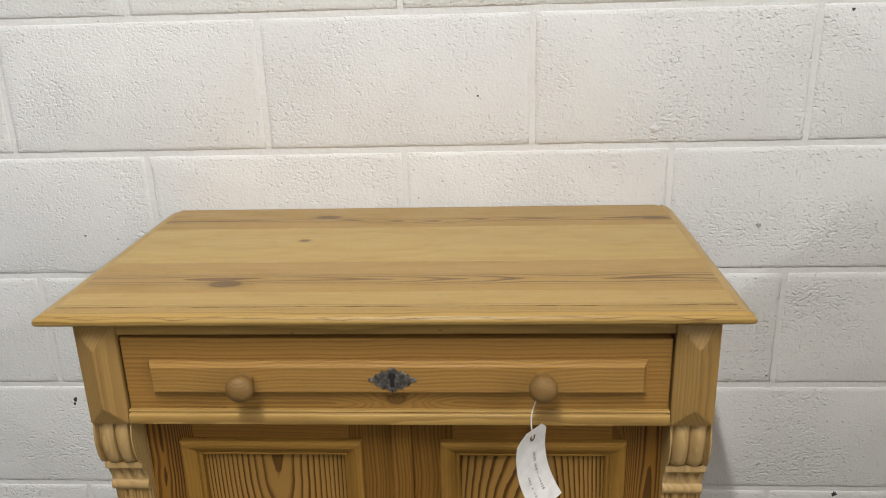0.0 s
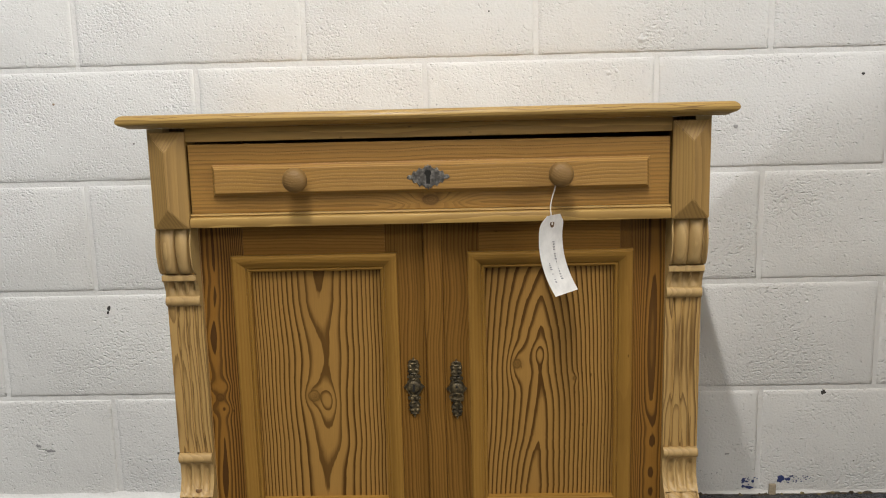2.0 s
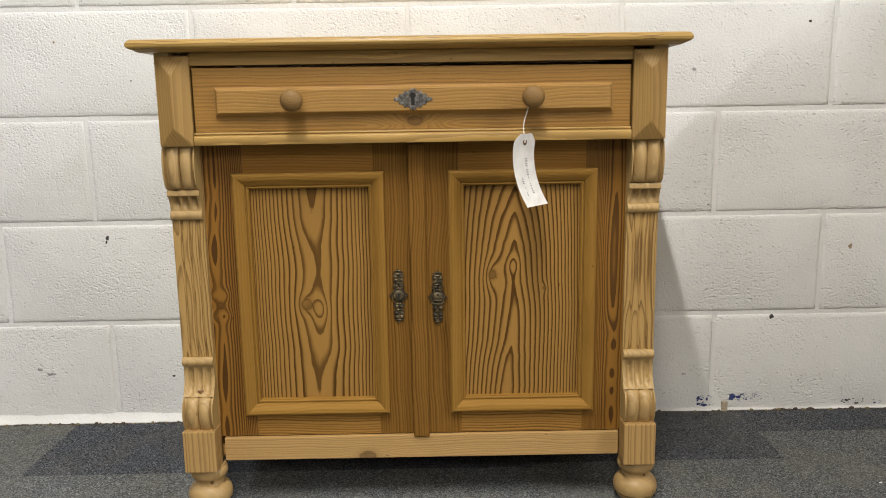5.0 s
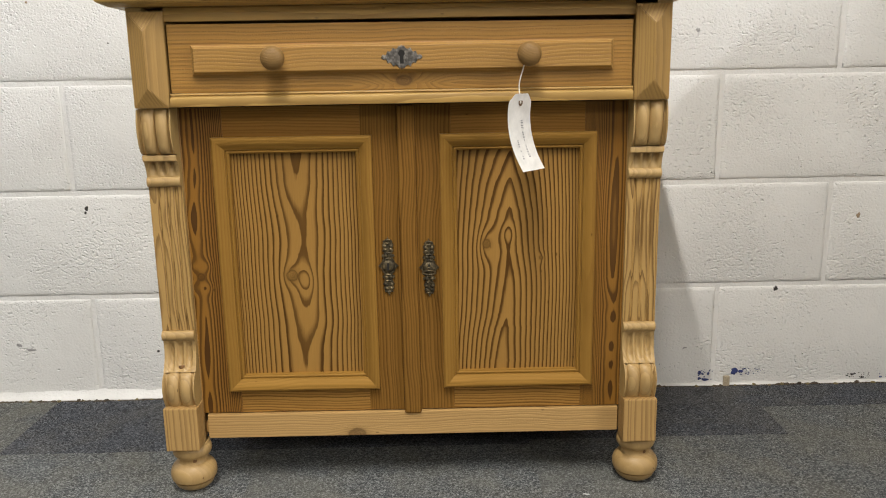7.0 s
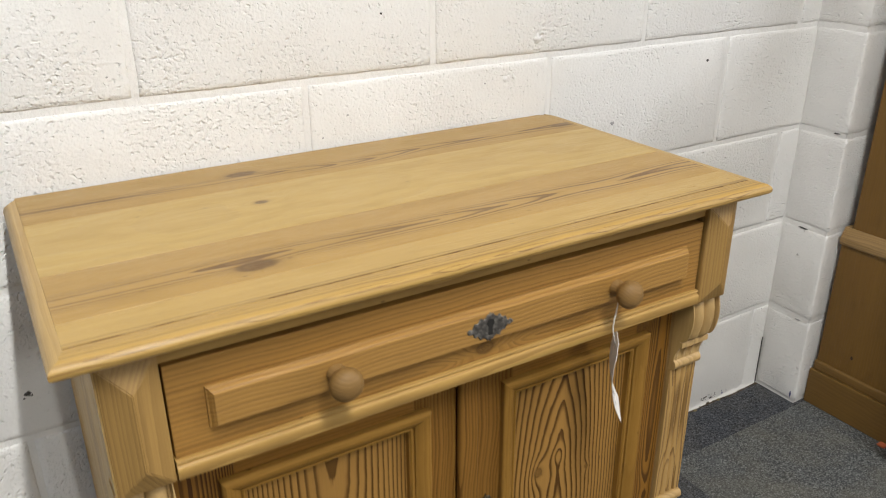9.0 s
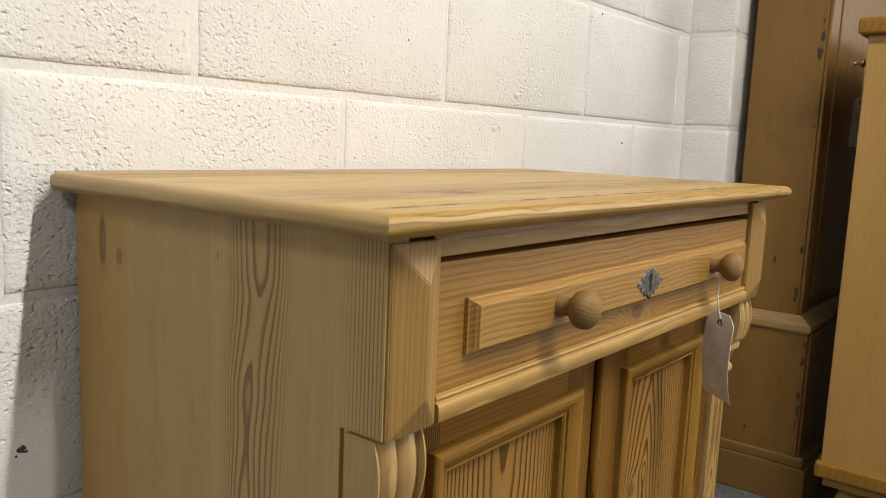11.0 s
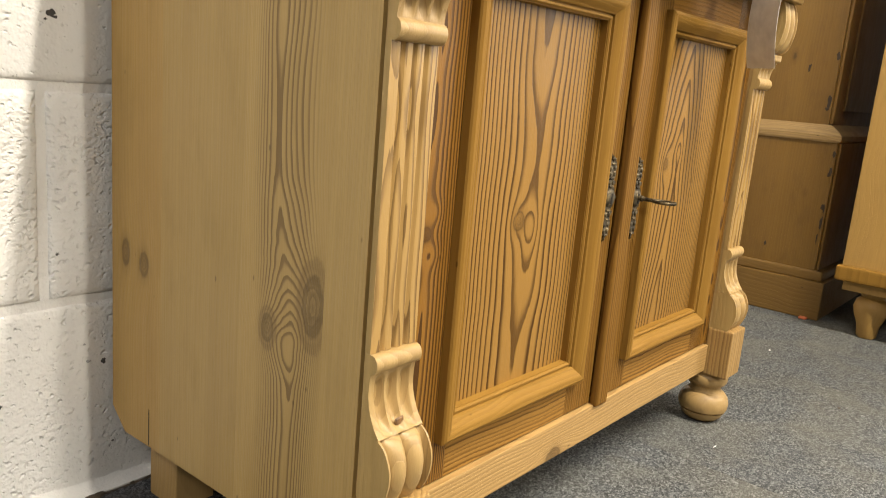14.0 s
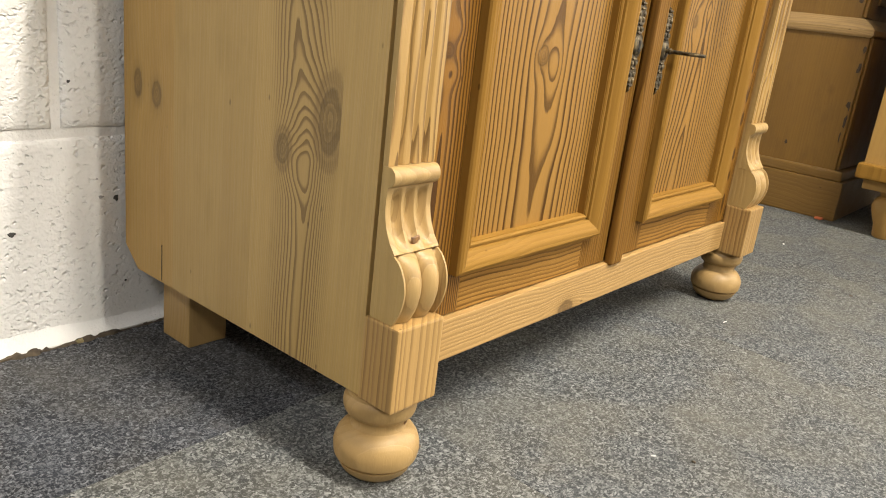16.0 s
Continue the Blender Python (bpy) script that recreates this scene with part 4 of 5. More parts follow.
UPPER += [(*p, flat) for p in curve_points([(-0.4090, 0.5338, 0.0), (-0.4122, 0.5312, 0.0), (-0.4138, 0.5262, 0.0), (-0.4122, 0.5212, 0.0), (-0.4090, 0.5182, 0.0), (-0.4045, 0.5180, 0.0)], 4)]
LOWER = [(*p, flat) for p in curve_points([(-0.4045, 0.2815, 0.0), (-0.4090, 0.2812, 0.0), (-0.4122, 0.2785, 0.0), (-0.4138, 0.2735, 0.0), (-0.4122, 0.2685, 0.0), (-0.4090, 0.2660, 0.0), (-0.4070, 0.2655, 0.0)], 4)]
LOWER += [(*p, cove_flutes) for p in curve_points([(-0.4070, 0.2640, 0.0), (-0.4064, 0.2560, 0.0042), (-0.4066, 0.2460, 0.0056), (-0.4090, 0.2350, 0.0062), (-0.4140, 0.2240, 0.0052), (-0.4190, 0.2170, 0.002),
                                                   (-0.4205, 0.2150, 0.0)], 4)]
LOWER2 = [(*p, lobes) for p in curve_points([(-0.4185, 0.2148, 0.0040), (-0.4275, 0.2085, 0.0075), (-0.4340, 0.1960, 0.0092), (-0.4352, 0.1830, 0.0095), (-0.4318, 0.1690, 0.0082), (-0.4255, 0.1575, 0.0060)], 5)]


def flutes(s):
    u = (s * 4 + 0.5) % 1.0 - 0.5
    return max(0.0, 1 - (abs(u) / 0.22) ** 2) if 0.1 < s < 0.9 else 0.0


FOOT = [(0.0120, 0.0000), (0.0185, 0.0008), (0.0250, 0.0036), (0.0305, 0.0086), (0.0330, 0.0135), (0.0345, 0.0166), (0.0315, 0.0172), (0.0315, 0.0192), (0.0367, 0.0200),
        (0.0378, 0.0242), (0.0382, 0.0292), (0.0377, 0.0340), (0.0358, 0.0392), (0.0328, 0.0436), (0.0294, 0.0470), (0.0250, 0.0492), (0.0236, 0.0520), (0.0236, 0.0560),
        (0.0250, 0.0590), (0.0277, 0.0604), (0.0283, 0.0610), (0.0300, 0.0624), (0.0316, 0.0656), (0.0324, 0.0700), (0.0320, 0.0742), (0.0307, 0.0772), (0.0291, 0.0790),
        (0.0285, 0.0825)]

for sx in (-1, 1):
    def X(u):
        return CX + sx * u
    a, b = sorted((X(0.4000), X(0.3475)))
    ob = C("corner_block", corner_block(-0.0262, 0.0262), block_wood, "diamond-faceted pine block")
    ob.location.x = (a + b) / 2
    post = sorted((X(0.4020), X(0.3460)))
    ob = C("corner_post", box(-0.0245, 0.0245, -0.4110, -0.3998, 0.6405, 0.7845, 0.0010), plinth_wood)
    ob.location.x = sum(post) / 2 - 0.0015 * sx
    mid = -0.3722 if sx < 0 else 0.3806
    ob = C("backing_post", box(-0.0240, 0.0240, -0.4052, -0.3996, 0.157, 0.641, 0.0004), corbel_wood)
    ob.location.x = mid - 0.0015 * sx
    ob = smooth(C("corbel", carved(UPPER, -0.026, 0.026, -0.4012, 61), corbel_wood, "carved scroll corbel", cheeks=side_plain_wood), 40)
    ob.location = (mid, -0.0035, 0)
    fl = [(-0.4068, z, 0.0028) for z in (0.5178, 0.50, 0.40, 0.30, 0.2818)]
    ob = smooth(C("fluted_column", carved([(*p, flutes) for p in fl], -0.0262, 0.0262, -0.4010, 41), column_wood, cheeks=side_plain_wood), 30)
    ob.location = (mid, -0.0022, 0)
    ob = smooth(C("foot_corbel", carved(LOWER, -0.026, 0.026, -0.4000, 61), corbel_wood, "carved scroll corbel", cheeks=side_plain_wood), 40)
    ob.location = (mid, -0.0035, 0)
    ob = smooth(C("scroll", carved(LOWER2, -0.0258, 0.0258, -0.4000, 61), corbel_wood, cheeks=side_plain_wood), 45)
    ob.location = (mid, -0.0035, 0)
    ob = C("plinth_block", box(-0.0275, 0.0275, -0.4385, -0.3996, 0.0825, 0.1572, 0.0022), plinth_wood)
    ob.location.x = mid + sx * 0.0005
    ob = smooth(C("bun_foot", lathe(FOOT, 40), foot_wood, "turned pale pine bun foot"), 30)
    ob.location = (-0.3705 if sx < 0 else 0.3850, -0.399, 0.0)
    ob = C("back_foot", box(-0.0245, 0.0245, -0.0985, -0.0450, 0.0, 0.095, 0.002), foot_wood, "plain square pine block foot")
    ob.location.x = CX + sx * 0.3490

for k, (ang, hz, ww) in enumerate(((-66, 0.056, 0.0034), (-52, 0.029, 0.0014))):
    r = 0.0246 if hz > 0.045 else 0.0386
    for fx in (-0.3705, 0.3850):
        nick = lathe([(ww, 0), (ww * 0.7, 0.0007)], 7, (0, 0, 0), "y")
        ob = C("nick", nick, gap_dark)
        ob.matrix_basis = pose(fx + r * math.cos(radians(ang)), -0.399 + r * math.sin(radians(ang)), hz, 0, 0, ang + 90)
C("knot", blob(0.0065, 0.0045, 0.0012, (-0.369, -0.4178, 0.2215), 61, 13), stain_brown, "small dark knot in the carved corbel")
C("bottom_rail", box(-0.3385, 0.3515, -0.4050, -0.380, 0.0890, 0.1305, 0.0012), rail_low_wood, "pale pine rail with a knot")

# doors
PROFILE = [(0.0, 0.0085), (0.0012, 0.0105), (0.004, 0.0118), (0.008, 0.0115), (0.0125, 0.0090), (0.0165, 0.0055), (0.0195, 0.0040), (0.0200, 0.0012), (0.0215, 0.0010),
           (0.0220, 0.0022), (0.0238, 0.0024), (0.0252, 0.0010), (0.0262, -0.0085)]


def door(x0, x1, mx0, mx1, wood, outer_wood, left_is_outer):
    """Frame and panel door: stiles, rails, field, mitred bolection moulding. mx0..mx1: outer width of the moulding."""
    face, back, z0, z1 = -0.3990, -0.3780, 0.1325, 0.6385
    d = C("door", box(mx0 + 0.016, mx1 - 0.016, FACE, -0.376, 0.185, 0.580, 0), wood, "pine door with a strongly figured flat panel")
    sides = (outer_wood, inner_stile_wood) if left_is_outer else (inner_stile_wood, outer_wood)
    part("stile", box(x0, mx0 + 0.018, face, back, z0, z1, 0.0002), sides[0], d)
    part("stile", box(mx1 - 0.018, x1, face, back, z0, z1, 0.0002), sides[1], d)
    part("rail", box(mx0 + 0.01802, mx1 - 0.01802, face + 0.0001, back, z0, 0.190, 0.0002), lower_rail_wood, d)
    part("rail", box(mx0 + 0.01802, mx1 - 0.01802, face + 0.0001, back, 0.576, z1, 0.0002), rail_wood, d)
    for s in ("top", "bottom", "left", "right"):
        smooth(part("moulding", mitred(mx0, mx1, 0.1725, 0.5925, s, PROFILE, face - 0.0002), moulding_wood if s in ("left", "right") else moulding_x_wood, d), 28)
    for k in range(7):
        px, pz = ((mx0 + 0.03 + k * (mx1 - mx0 - 0.06) / 2, 0.1725 + 0.006) if k < 3 else (mx0 + 0.03 + (k - 3) * (mx1 - mx0 - 0.06) / 3, 0.5925 - 0.007))
        part("nail_hole", lathe([(0.0012, 0), (0.0010, 0.0006)], 8, (px, face - 0.0112, pz), "y"), rail_wood, d)
    return d


door_left = door(-0.3455, -0.0075, -0.2975, -0.0470, panel_left_wood, stile_wood, True)
door_right = door(0.0075, 0.3545, 0.0590, 0.3060, panel_right_wood, stile_right_wood, False)
part("astragal", box(-0.0070, 0.0212, -0.4095, -0.3985, 0.1275, 0.6380, 0.0050, 4), inner_stile_wood, door_right)

# ornate keyhole plates
PLATE = [(0, 0.0490), (0.0022, 0.0455), (0.0020, 0.0425), (0.0062, 0.0440), (0.0100, 0.0415), (0.0088, 0.0385), (0.0112, 0.0360), (0.0096, 0.0325), (0.0076, 0.0300), (0.0100, 0.0270),
         (0.0072, 0.0235), (0.0050, 0.0215), (0.0098, 0.0200), (0.0110, 0.0170), (0.0064, 0.0145), (0.0098, 0.0105), (0.0112, 0.0060), (0.0165, 0.0008), (0.0112, -0.0046), (0.0096, -0.0095),
         (0.0058, -0.0135), (0.0106, -0.0160), (0.0104, -0.0190), (0.0056, -0.0215), (0.0080, -0.0250), (0.0104, -0.0290), (0.0084, -0.0330), (0.0108, -0.0365), (0.0082, -0.0400),
         (0.0094, -0.0432), (0.0040, -0.0430), (0, -0.0495)]
PLATE = [(x * (1.0 - 0.30 * (abs(z) / 0.049) ** 2), z) for x, z in PLATE]
PLATE = PLATE + [(-x, z) for x, z in PLATE[-2:0:-1]]


def keyplate(x, z, parent):
    y = -0.3990
    p = part("keyhole_plate", outline_solid(PLATE, (x, y, z), 0.0032, 0.04), brass_dark, parent, "ornate dark brass keyhole plate")
    smooth(part("boss", lathe([(0.0105, 0), (0.0100, 0.0016), (0.0072, 0.0030), (0.0030, 0.0034)], 24, (x, y - 0.0030, z + 0.0005), "y"), brass_dark, p), 50)
    for dz, rx in ((0.0335, 0.0050), (0.0275, 0.0046), (-0.0300, 0.0048), (-0.0365, 0.0040), (0.0180, 0.0035), (-0.0180, 0.0035)):
        for sx in (-1, 1):
            smooth(part("scroll", lathe([(0.0031, 0), (0.0028, 0.0007), (0.0017, 0.0013), (0.0004, 0.0014)], 12, (x + sx * rx, y - 0.0030, z + dz), "y"), brass_dark, p), 60)
    for dz in (0.0440, 0.0385, 0.0225, 0.0135, -0.0135, -0.0235, -0.0415):
        smooth(part("ridge", lathe([(0.0010, -0.0040), (0.0016, 0.0), (0.0010, 0.0040)], 10, (x, y - 0.0036, z + dz), "x"), brass_dark, p), 60)
    part("keyhole", outline_solid([(-0.0016, -0.0055), (0.0016, -0.0055), (0.0016, 0.0062), (-0.0016, 0.0062)], (x, y - 0.0061, z), 0.0006), black_hole, p)
    return p


keyplate(-0.0272, 0.3805, door_left)
plate_right = keyplate(0.0388, 0.3765, door_right)
key_bow = []
for k in range(25):
    w = 2 * math.pi * k / 24
    key_bow.append((0.0388 + 0.0098 * math.sin(w), -0.4375 - 0.0130 * math.cos(w), 0.3775))
shank = lathe([(0.0026, 0), (0.0026, 0.006), (0.0034, 0.0065), (0.0034, 0.009), (0.0024, 0.0095), (0.0022, 0.024)], 12, (0.0388, -0.4020, 0.3775), "y")
bow = tube(key_bow, 0.0019, 8)
me = bpy.data.meshes.new("bow_part")
bow.to_mesh(me)
bow.free()
shank.from_mesh(me)
bpy.data.meshes.remove(me)
smooth(part("key", shank, brass_dark, plate_right, "dark iron key in the lock"), 50)


# ---- the hanging tags ----
def price_tag(name, label, top, along, bend, width, length, cord, marks=True):
    """A card tag on a string. along: turn of its width from +x; bend(s): shift off its own plane, s = 0..1 down its length."""
    t = thing(name, label, "tag")
    rows, n = [], 24
    w = Vector((math.cos(along), math.sin(along), 0))
    out = Vector((math.sin(along), -math.cos(along), 0))

    def at(s, u, lift=0.0):
        off, sway = bend(s)
        return Vector(top) + Vector((0, 0, -s * length)) + w * (u * width + sway) + out * (off + lift)

    bm = bmesh.new()
    for face in (0.0, 0.0005):
        for i in range(n + 1):
            s = i / n
            half = 0.5 if s > 0.10 else 0.27 + 0.23 * s / 0.10
            rows.append([bm.verts.new(at(s, u * 2 * half, face)) for u in (-0.5, -0.25, 0, 0.25, 0.5)])
    a, b = rows[:n + 1], rows[n + 1:]
    for grid in (a, b):
        for i in range(n):
            for j in range(4):
                bm.faces.new((grid[i][j], grid[i + 1][j], grid[i + 1][j + 1], grid[i][j + 1]))
    for i in range(n):
        for j in (0, 4):
            bm.faces.new((a[i][j], b[i][j], b[i + 1][j], a[i + 1][j]))
    for i in (0, n):
        for j in range(4):
            bm.faces.new((a[i][j], a[i][j + 1], b[i][j + 1], b[i][j]))
    smooth(part("card", bm, card, t, "slightly curled white card"), 60)
    eyelet = bmesh.new()
    for lift in (0.0009, -0.0004):
        c = at(0.11, 0.0, lift)
        ring = []
        for r in (0.0056, 0.0022):
            ring.append([eyelet.verts.new(c + w * (r * math.cos(k * math.pi / 8)) + Vector((0, 0, r * math.sin(k * math.pi / 8)))) for k in range(16)])
        for k in range(16):
            j = (k + 1) % 16
            eyelet.faces.new((ring[0][k], ring[0][j], ring[1][j], ring[1][k]))
    part("eyelet", eyelet, eyelet_brown, t, "brown reinforcing ring")
    smooth(part("string", tube(curve_points([*cord, tuple(at(0.11, 0.0, 0.0012))], 5), 0.0009, 6), string, t, "thin white string"), 60)
    if marks:
        rnd = random.Random(5)
        for line, (u, s0, s1) in enumerate(((0.10, 0.34, 0.84), (-0.20, 0.60, 0.90))):
            s = s0
            while s < s1:
                step = rnd.uniform(0.022, 0.04)
                mark = bmesh.new()
                e = rnd.uniform(0.018, 0.055)
                vs = [mark.verts.new(at(q, p, 0.0009)) for q, p in ((s, u - e), (s + step * 0.38, u - e * 0.7), (s + step * 0.38, u + e), (s, u + e * 0.6))]
                mark.faces.new(vs)
                low = [mark.verts.new(v.co - out * 0.0003) for v in vs]
                for k in range(4):
                    mark.faces.new((vs[k], low[k], low[(k + 1) % 4], vs[(k + 1) % 4]))
                part("ink_mark", mark, ink, t)
                s += step * rnd.choice((0.9, 1.0, 1.2, 2.0))
    return t


price_tag("price_tag", "white card tag hung by string from the drawer knob, faint handwriting", (0.175, -0.4670, 0.653), radians(51),
          lambda s: (0.002 + 0.010 * (s - 0.35) ** 2 * 4, 0.022 * s ** 2 - 0.006 * s), 0.060, 0.113,
          [(0.187, -0.4600, 0.7000), (0.183, -0.4630, 0.688), (0.177, -0.4655, 0.665)])

# ---- the tall old cupboard and the chest in the corner ----
def waist(x0, x1, y0, y1, z0, z1):
    """A moulding that slopes up to the narrower case above it."""
    bm = bmesh.new()
    rings = []
    for inset, z in ((0.006, z0), (0.0, z0 + 0.005), (0.0, z0 + 0.016), (0.006, z0 + 0.022), (0.010, z0 + 0.026), (0.030, z1)):
        rings.append([bm.verts.new((x, y, z)) for x, y in ((x0 + 0.4 * inset, y0 + inset), (x1, y0 + inset), (x1, y1), (x0 + 0.4 * inset, y1))])
    for low, high in zip(rings, rings[1:]):
        for k in range(4):
            bm.faces.new((low[k], low[(k + 1) % 4], high[(k + 1) % 4], high[k]))
    bm.faces.new(rings[0][::-1])
    bm.faces.new(rings[-1])
    return bm


tall = thing("tall_cupboard", "tall dark waxed old pine cupboard standing against the pier", "cupboard")
part("upper_case", box(1.215, 2.30, -0.303, -0.140, 0.455, 2.05, 0.003), old_wood, tall)
part("lower_case", box(1.207, 2.31, -0.334, -0.125, 0.110, 0.432, 0.004), old_wood, tall)
part("waist_moulding", waist(1.200, 2.32, -0.340, -0.125, 0.426, 0.466), worn_wood, tall, "worn pale waist moulding")
part("plinth", box(1.196, 2.33, -0.362, -0.118, 0.0, 0.094, 0.003), old_plinth_wood, tall)
part("plinth_moulding", box(1.200, 2.325, -0.354, -0.122, 0.093, 0.119, 0.007, 3), old_plinth_wood, tall)
part("corner_strip", box(1.219, 1.29, -0.311, -0.303, 0.468, 2.04, 0.002), old_wood, tall, "stained corner post")
part("front_panel", box(1.214, 2.30, -0.3405, -0.3338, 0.120, 0.425, 0.002), old_wood, tall, "dark waxed front")
wear = random.Random(21)
for k in range(16):
    low_part = k % 2
    x, y = (1.2062, -0.334) if low_part else (1.2142, -0.303)
    z = wear.uniform(0.13, 0.42) if low_part else wear.uniform(0.50, 1.25)
    edge = wear.random() < 0.85
    mark = part("wear_mark", blob(wear.uniform(0.002, 0.006), wear.uniform(0.004, 0.016), 0.0006, (0, 0, 0), 900 + k, 11), stain_dark, tall)
    mark.matrix_basis = pose(x, y + (wear.uniform(0.004, 0.012) if edge else wear.uniform(0.02, 0.15)), z, 0, 0, -90)
tall_door = part("door", box(1.300, 1.95, -0.313, -0.304, 0.50, 2.0, 0.002), old_wood, tall, "dark waxed cupboard door")
smooth(part("knob", lathe([(0.006, 0), (0.004, 0.006), (0.006, 0.014), (0.011, 0.018), (0.011, 0.023), (0.004, 0.026)], 16, (1.47, -0.313, 1.085), "y"), nickel, tall_door, "small shiny metal knob"), 50)
price_tag("price_tag", "white card tag hung from the tall cupboard's knob", (1.465, -0.338, 1.000), radians(50),
          lambda s: (0.0, 0.004 * s), 0.05, 0.125, [(1.47, -0.336, 1.082), (1.468, -0.338, 1.06)], marks=False)

chest = thing("pine_chest", "light pine chest on turned feet beside the tall cupboard", "chest")
part("body", box(1.100, 1.90, -0.95, -0.413, 0.150, 1.105, 0.003), chest_wood, chest)
part("top", box(1.083, 1.92, -0.97, -0.394, 1.105, 1.140, 0.009, 3), moulding_wood, chest)
part("base_moulding", box(1.087, 1.91, -0.96, -0.403, 0.130, 0.165, 0.007, 3), moulding_wood, chest)
part("base_rail", box(1.105, 1.90, -0.95, -0.420, 0.108, 0.131, 0.002), chest_wood, chest)
TURNED = [(0.017, 0.0), (0.021, 0.004), (0.024, 0.030), (0.033, 0.052), (0.037, 0.070), (0.033, 0.086), (0.024, 0.094), (0.027, 0.100), (0.031, 0.110)]
for fx, fy in ((1.155, -0.478), (1.155, -0.90), (1.85, -0.478), (1.85, -0.90)):
    f = smooth(part("turned_foot", lathe(TURNED, 28), chest_wood, chest), 45)
    f.location = (fx, fy, 0)

# ---- marks on the wall ----
LOW_MARKS = ((-0.512, 0.129, 0.004, 0.003, chip_dark), (-0.401, 0.155, 0.003, 0.004, chip_dark), (-0.418, 0.158, 0.003, 0.002, chip_grey),
             (0.641, 0.013, 0.009, 0.0035, chip_blue), (0.649, 0.027, 0.003, 0.005, chip_blue), (0.706, 0.031, 0.0085, 0.0075, chip_blue), (0.720, 0.031, 0.006, 0.0045, chip_blue),
             (0.993, 0.011, 0.006, 0.003, chip_dark), (-0.56, 0.105, 0.004, 0.003, chip_dark), (-0.835, 0.114, 0.012, 0.004, chip_grey),
             (-0.86, 0.125, 0.006, 0.004, chip_grey), (0.593, 0.088, 0.006, 0.002, chip_grey))
HIGH_MARKS = ((-0.681, 0.423, 0.004, 0.006, chip_dark), (-0.684, 0.413, 0.003, 0.004, chip_dark), (0.950, 0.377, 0.005, 0.006, chip_brown),
              (0.785, 0.220, 0.005, 0.006, chip_dark), (-0.754, 0.838, 0.003, 0.003, chip_brown), (0.588, 0.763, 0.005, 0.004, chip_grey),
              (0.828, 0.858, 0.004, 0.003, chip_dark), (0.699, 1.115, 0.003, 0.003, chip_dark), (-0.4516, 0.5247, 0.0045, 0.0042, chip_dark),
              (-0.447, 0.5215, 0.002, 0.002, chip_dark), (-0.457, 0.519, 0.0018, 0.0014, chip_dark), (-0.450, 0.283, 0.002, 0.002, chip_dark))
for k, (x, z, rx, rz, m) in enumerate(LOW_MARKS + HIGH_MARKS):
    part("paint_chip", blob(rx, rz, 0.0008, (x, -0.0006, z), k, 13), m, wall_north)
for k, (y, z, ry, rz, m) in enumerate(((-0.103, 0.020, 0.003, 0.010, chip_blue), (-0.092, 0.683, 0.009, 0.002, chip_dark), (-0.055, 0.450, 0.012, 0.002, chip_dark), (-0.053, 0.382, 0.004, 0.003, chip_grey),
                                       (-0.085, 0.223, 0.010, 0.002, chip_grey))):
    ob = part("paint_chip", blob(ry, rz, 0.0010, (0, 0, 0), 700 + k, 9), m, wall_pier)
    ob.matrix_basis = pose(PIER_X - 0.0006, y, z, 0, 0, -90)
part("corner_crack", box(PIER_X - 0.0035, PIER_X - 0.0015, -0.0030, -0.0012, 0.0, 0.135, 0), chip_dark, wall_pier)
# thinly dabbed paint: sprays of small flecks
speck = random.Random(77)
for x0, x1, z0, z1, count, size, m in ((0.627, 0.658, 0.012, 0.036, 26, 0.0024, chip_blue), (0.716, 0.775, 0.023, 0.038, 30, 0.0019, chip_blue), (0.958, 1.016, 0.010, 0.024, 26, 0.0022, chip_dark),
                                       (0.536, 0.575, 0.034, 0.056, 9, 0.0016, chip_dark), (1.03, 1.05, 0.010, 0.026, 6, 0.0020, chip_blue)):
    for k in range(count):
        u = speck.random() ** 1.3
        r = size * speck.uniform(0.4, 1.0) * (1.15 - 0.6 * u)
        part("paint_fleck", blob(r * speck.uniform(0.8, 1.8), r, 0.0006, (x0 + (x1 - x0) * u, -0.0008, speck.uniform(z0, z1)), 900 + k, 7), m, wall_north)
part("wood_chip", box(0.680, 0.694, -0.0100, -0.0040, 0.0, 0.0235, 0.002), chip_tan, wall_north, "pale wedge of wood by the wall's foot")
for k in range(70):
    x, z, r = speck.uniform(-1.0, 1.1), speck.uniform(0.02, 1.25), speck.uniform(0.0007, 0.0017)
    if not (-0.39 < x < 0.40 and z < 0.78):
        part("paint_chip", blob(r * speck.uniform(0.8, 1.6), r, 0.0006, (x, -0.0008, z), 500 + k, 7), speck.choice((chip_dark, chip_grey, chip_grey)), wall_north)
for k, (x, z, rx, rz) in enumerate(((0.4026, 0.933, 0.009, 0.009), (0.340, 0.872, 0.0055, 0.005), (0.356, 0.8745, 0.005, 0.0055))):
    smooth(part("paint_dab", blob(rx, rz, 0.0022, (x, 0.0, z), 40 + k, 17), mortar_paint, wall_north), 80)
rnd = random.Random(3)


def foot_out(x):
    """How far the mortar at the wall's foot stands out."""
    return 0.005 + 0.012 / (1 + math.exp((x + 0.38) * 30)) + 0.002 * math.sin(31 * x) * math.sin(13 * x)


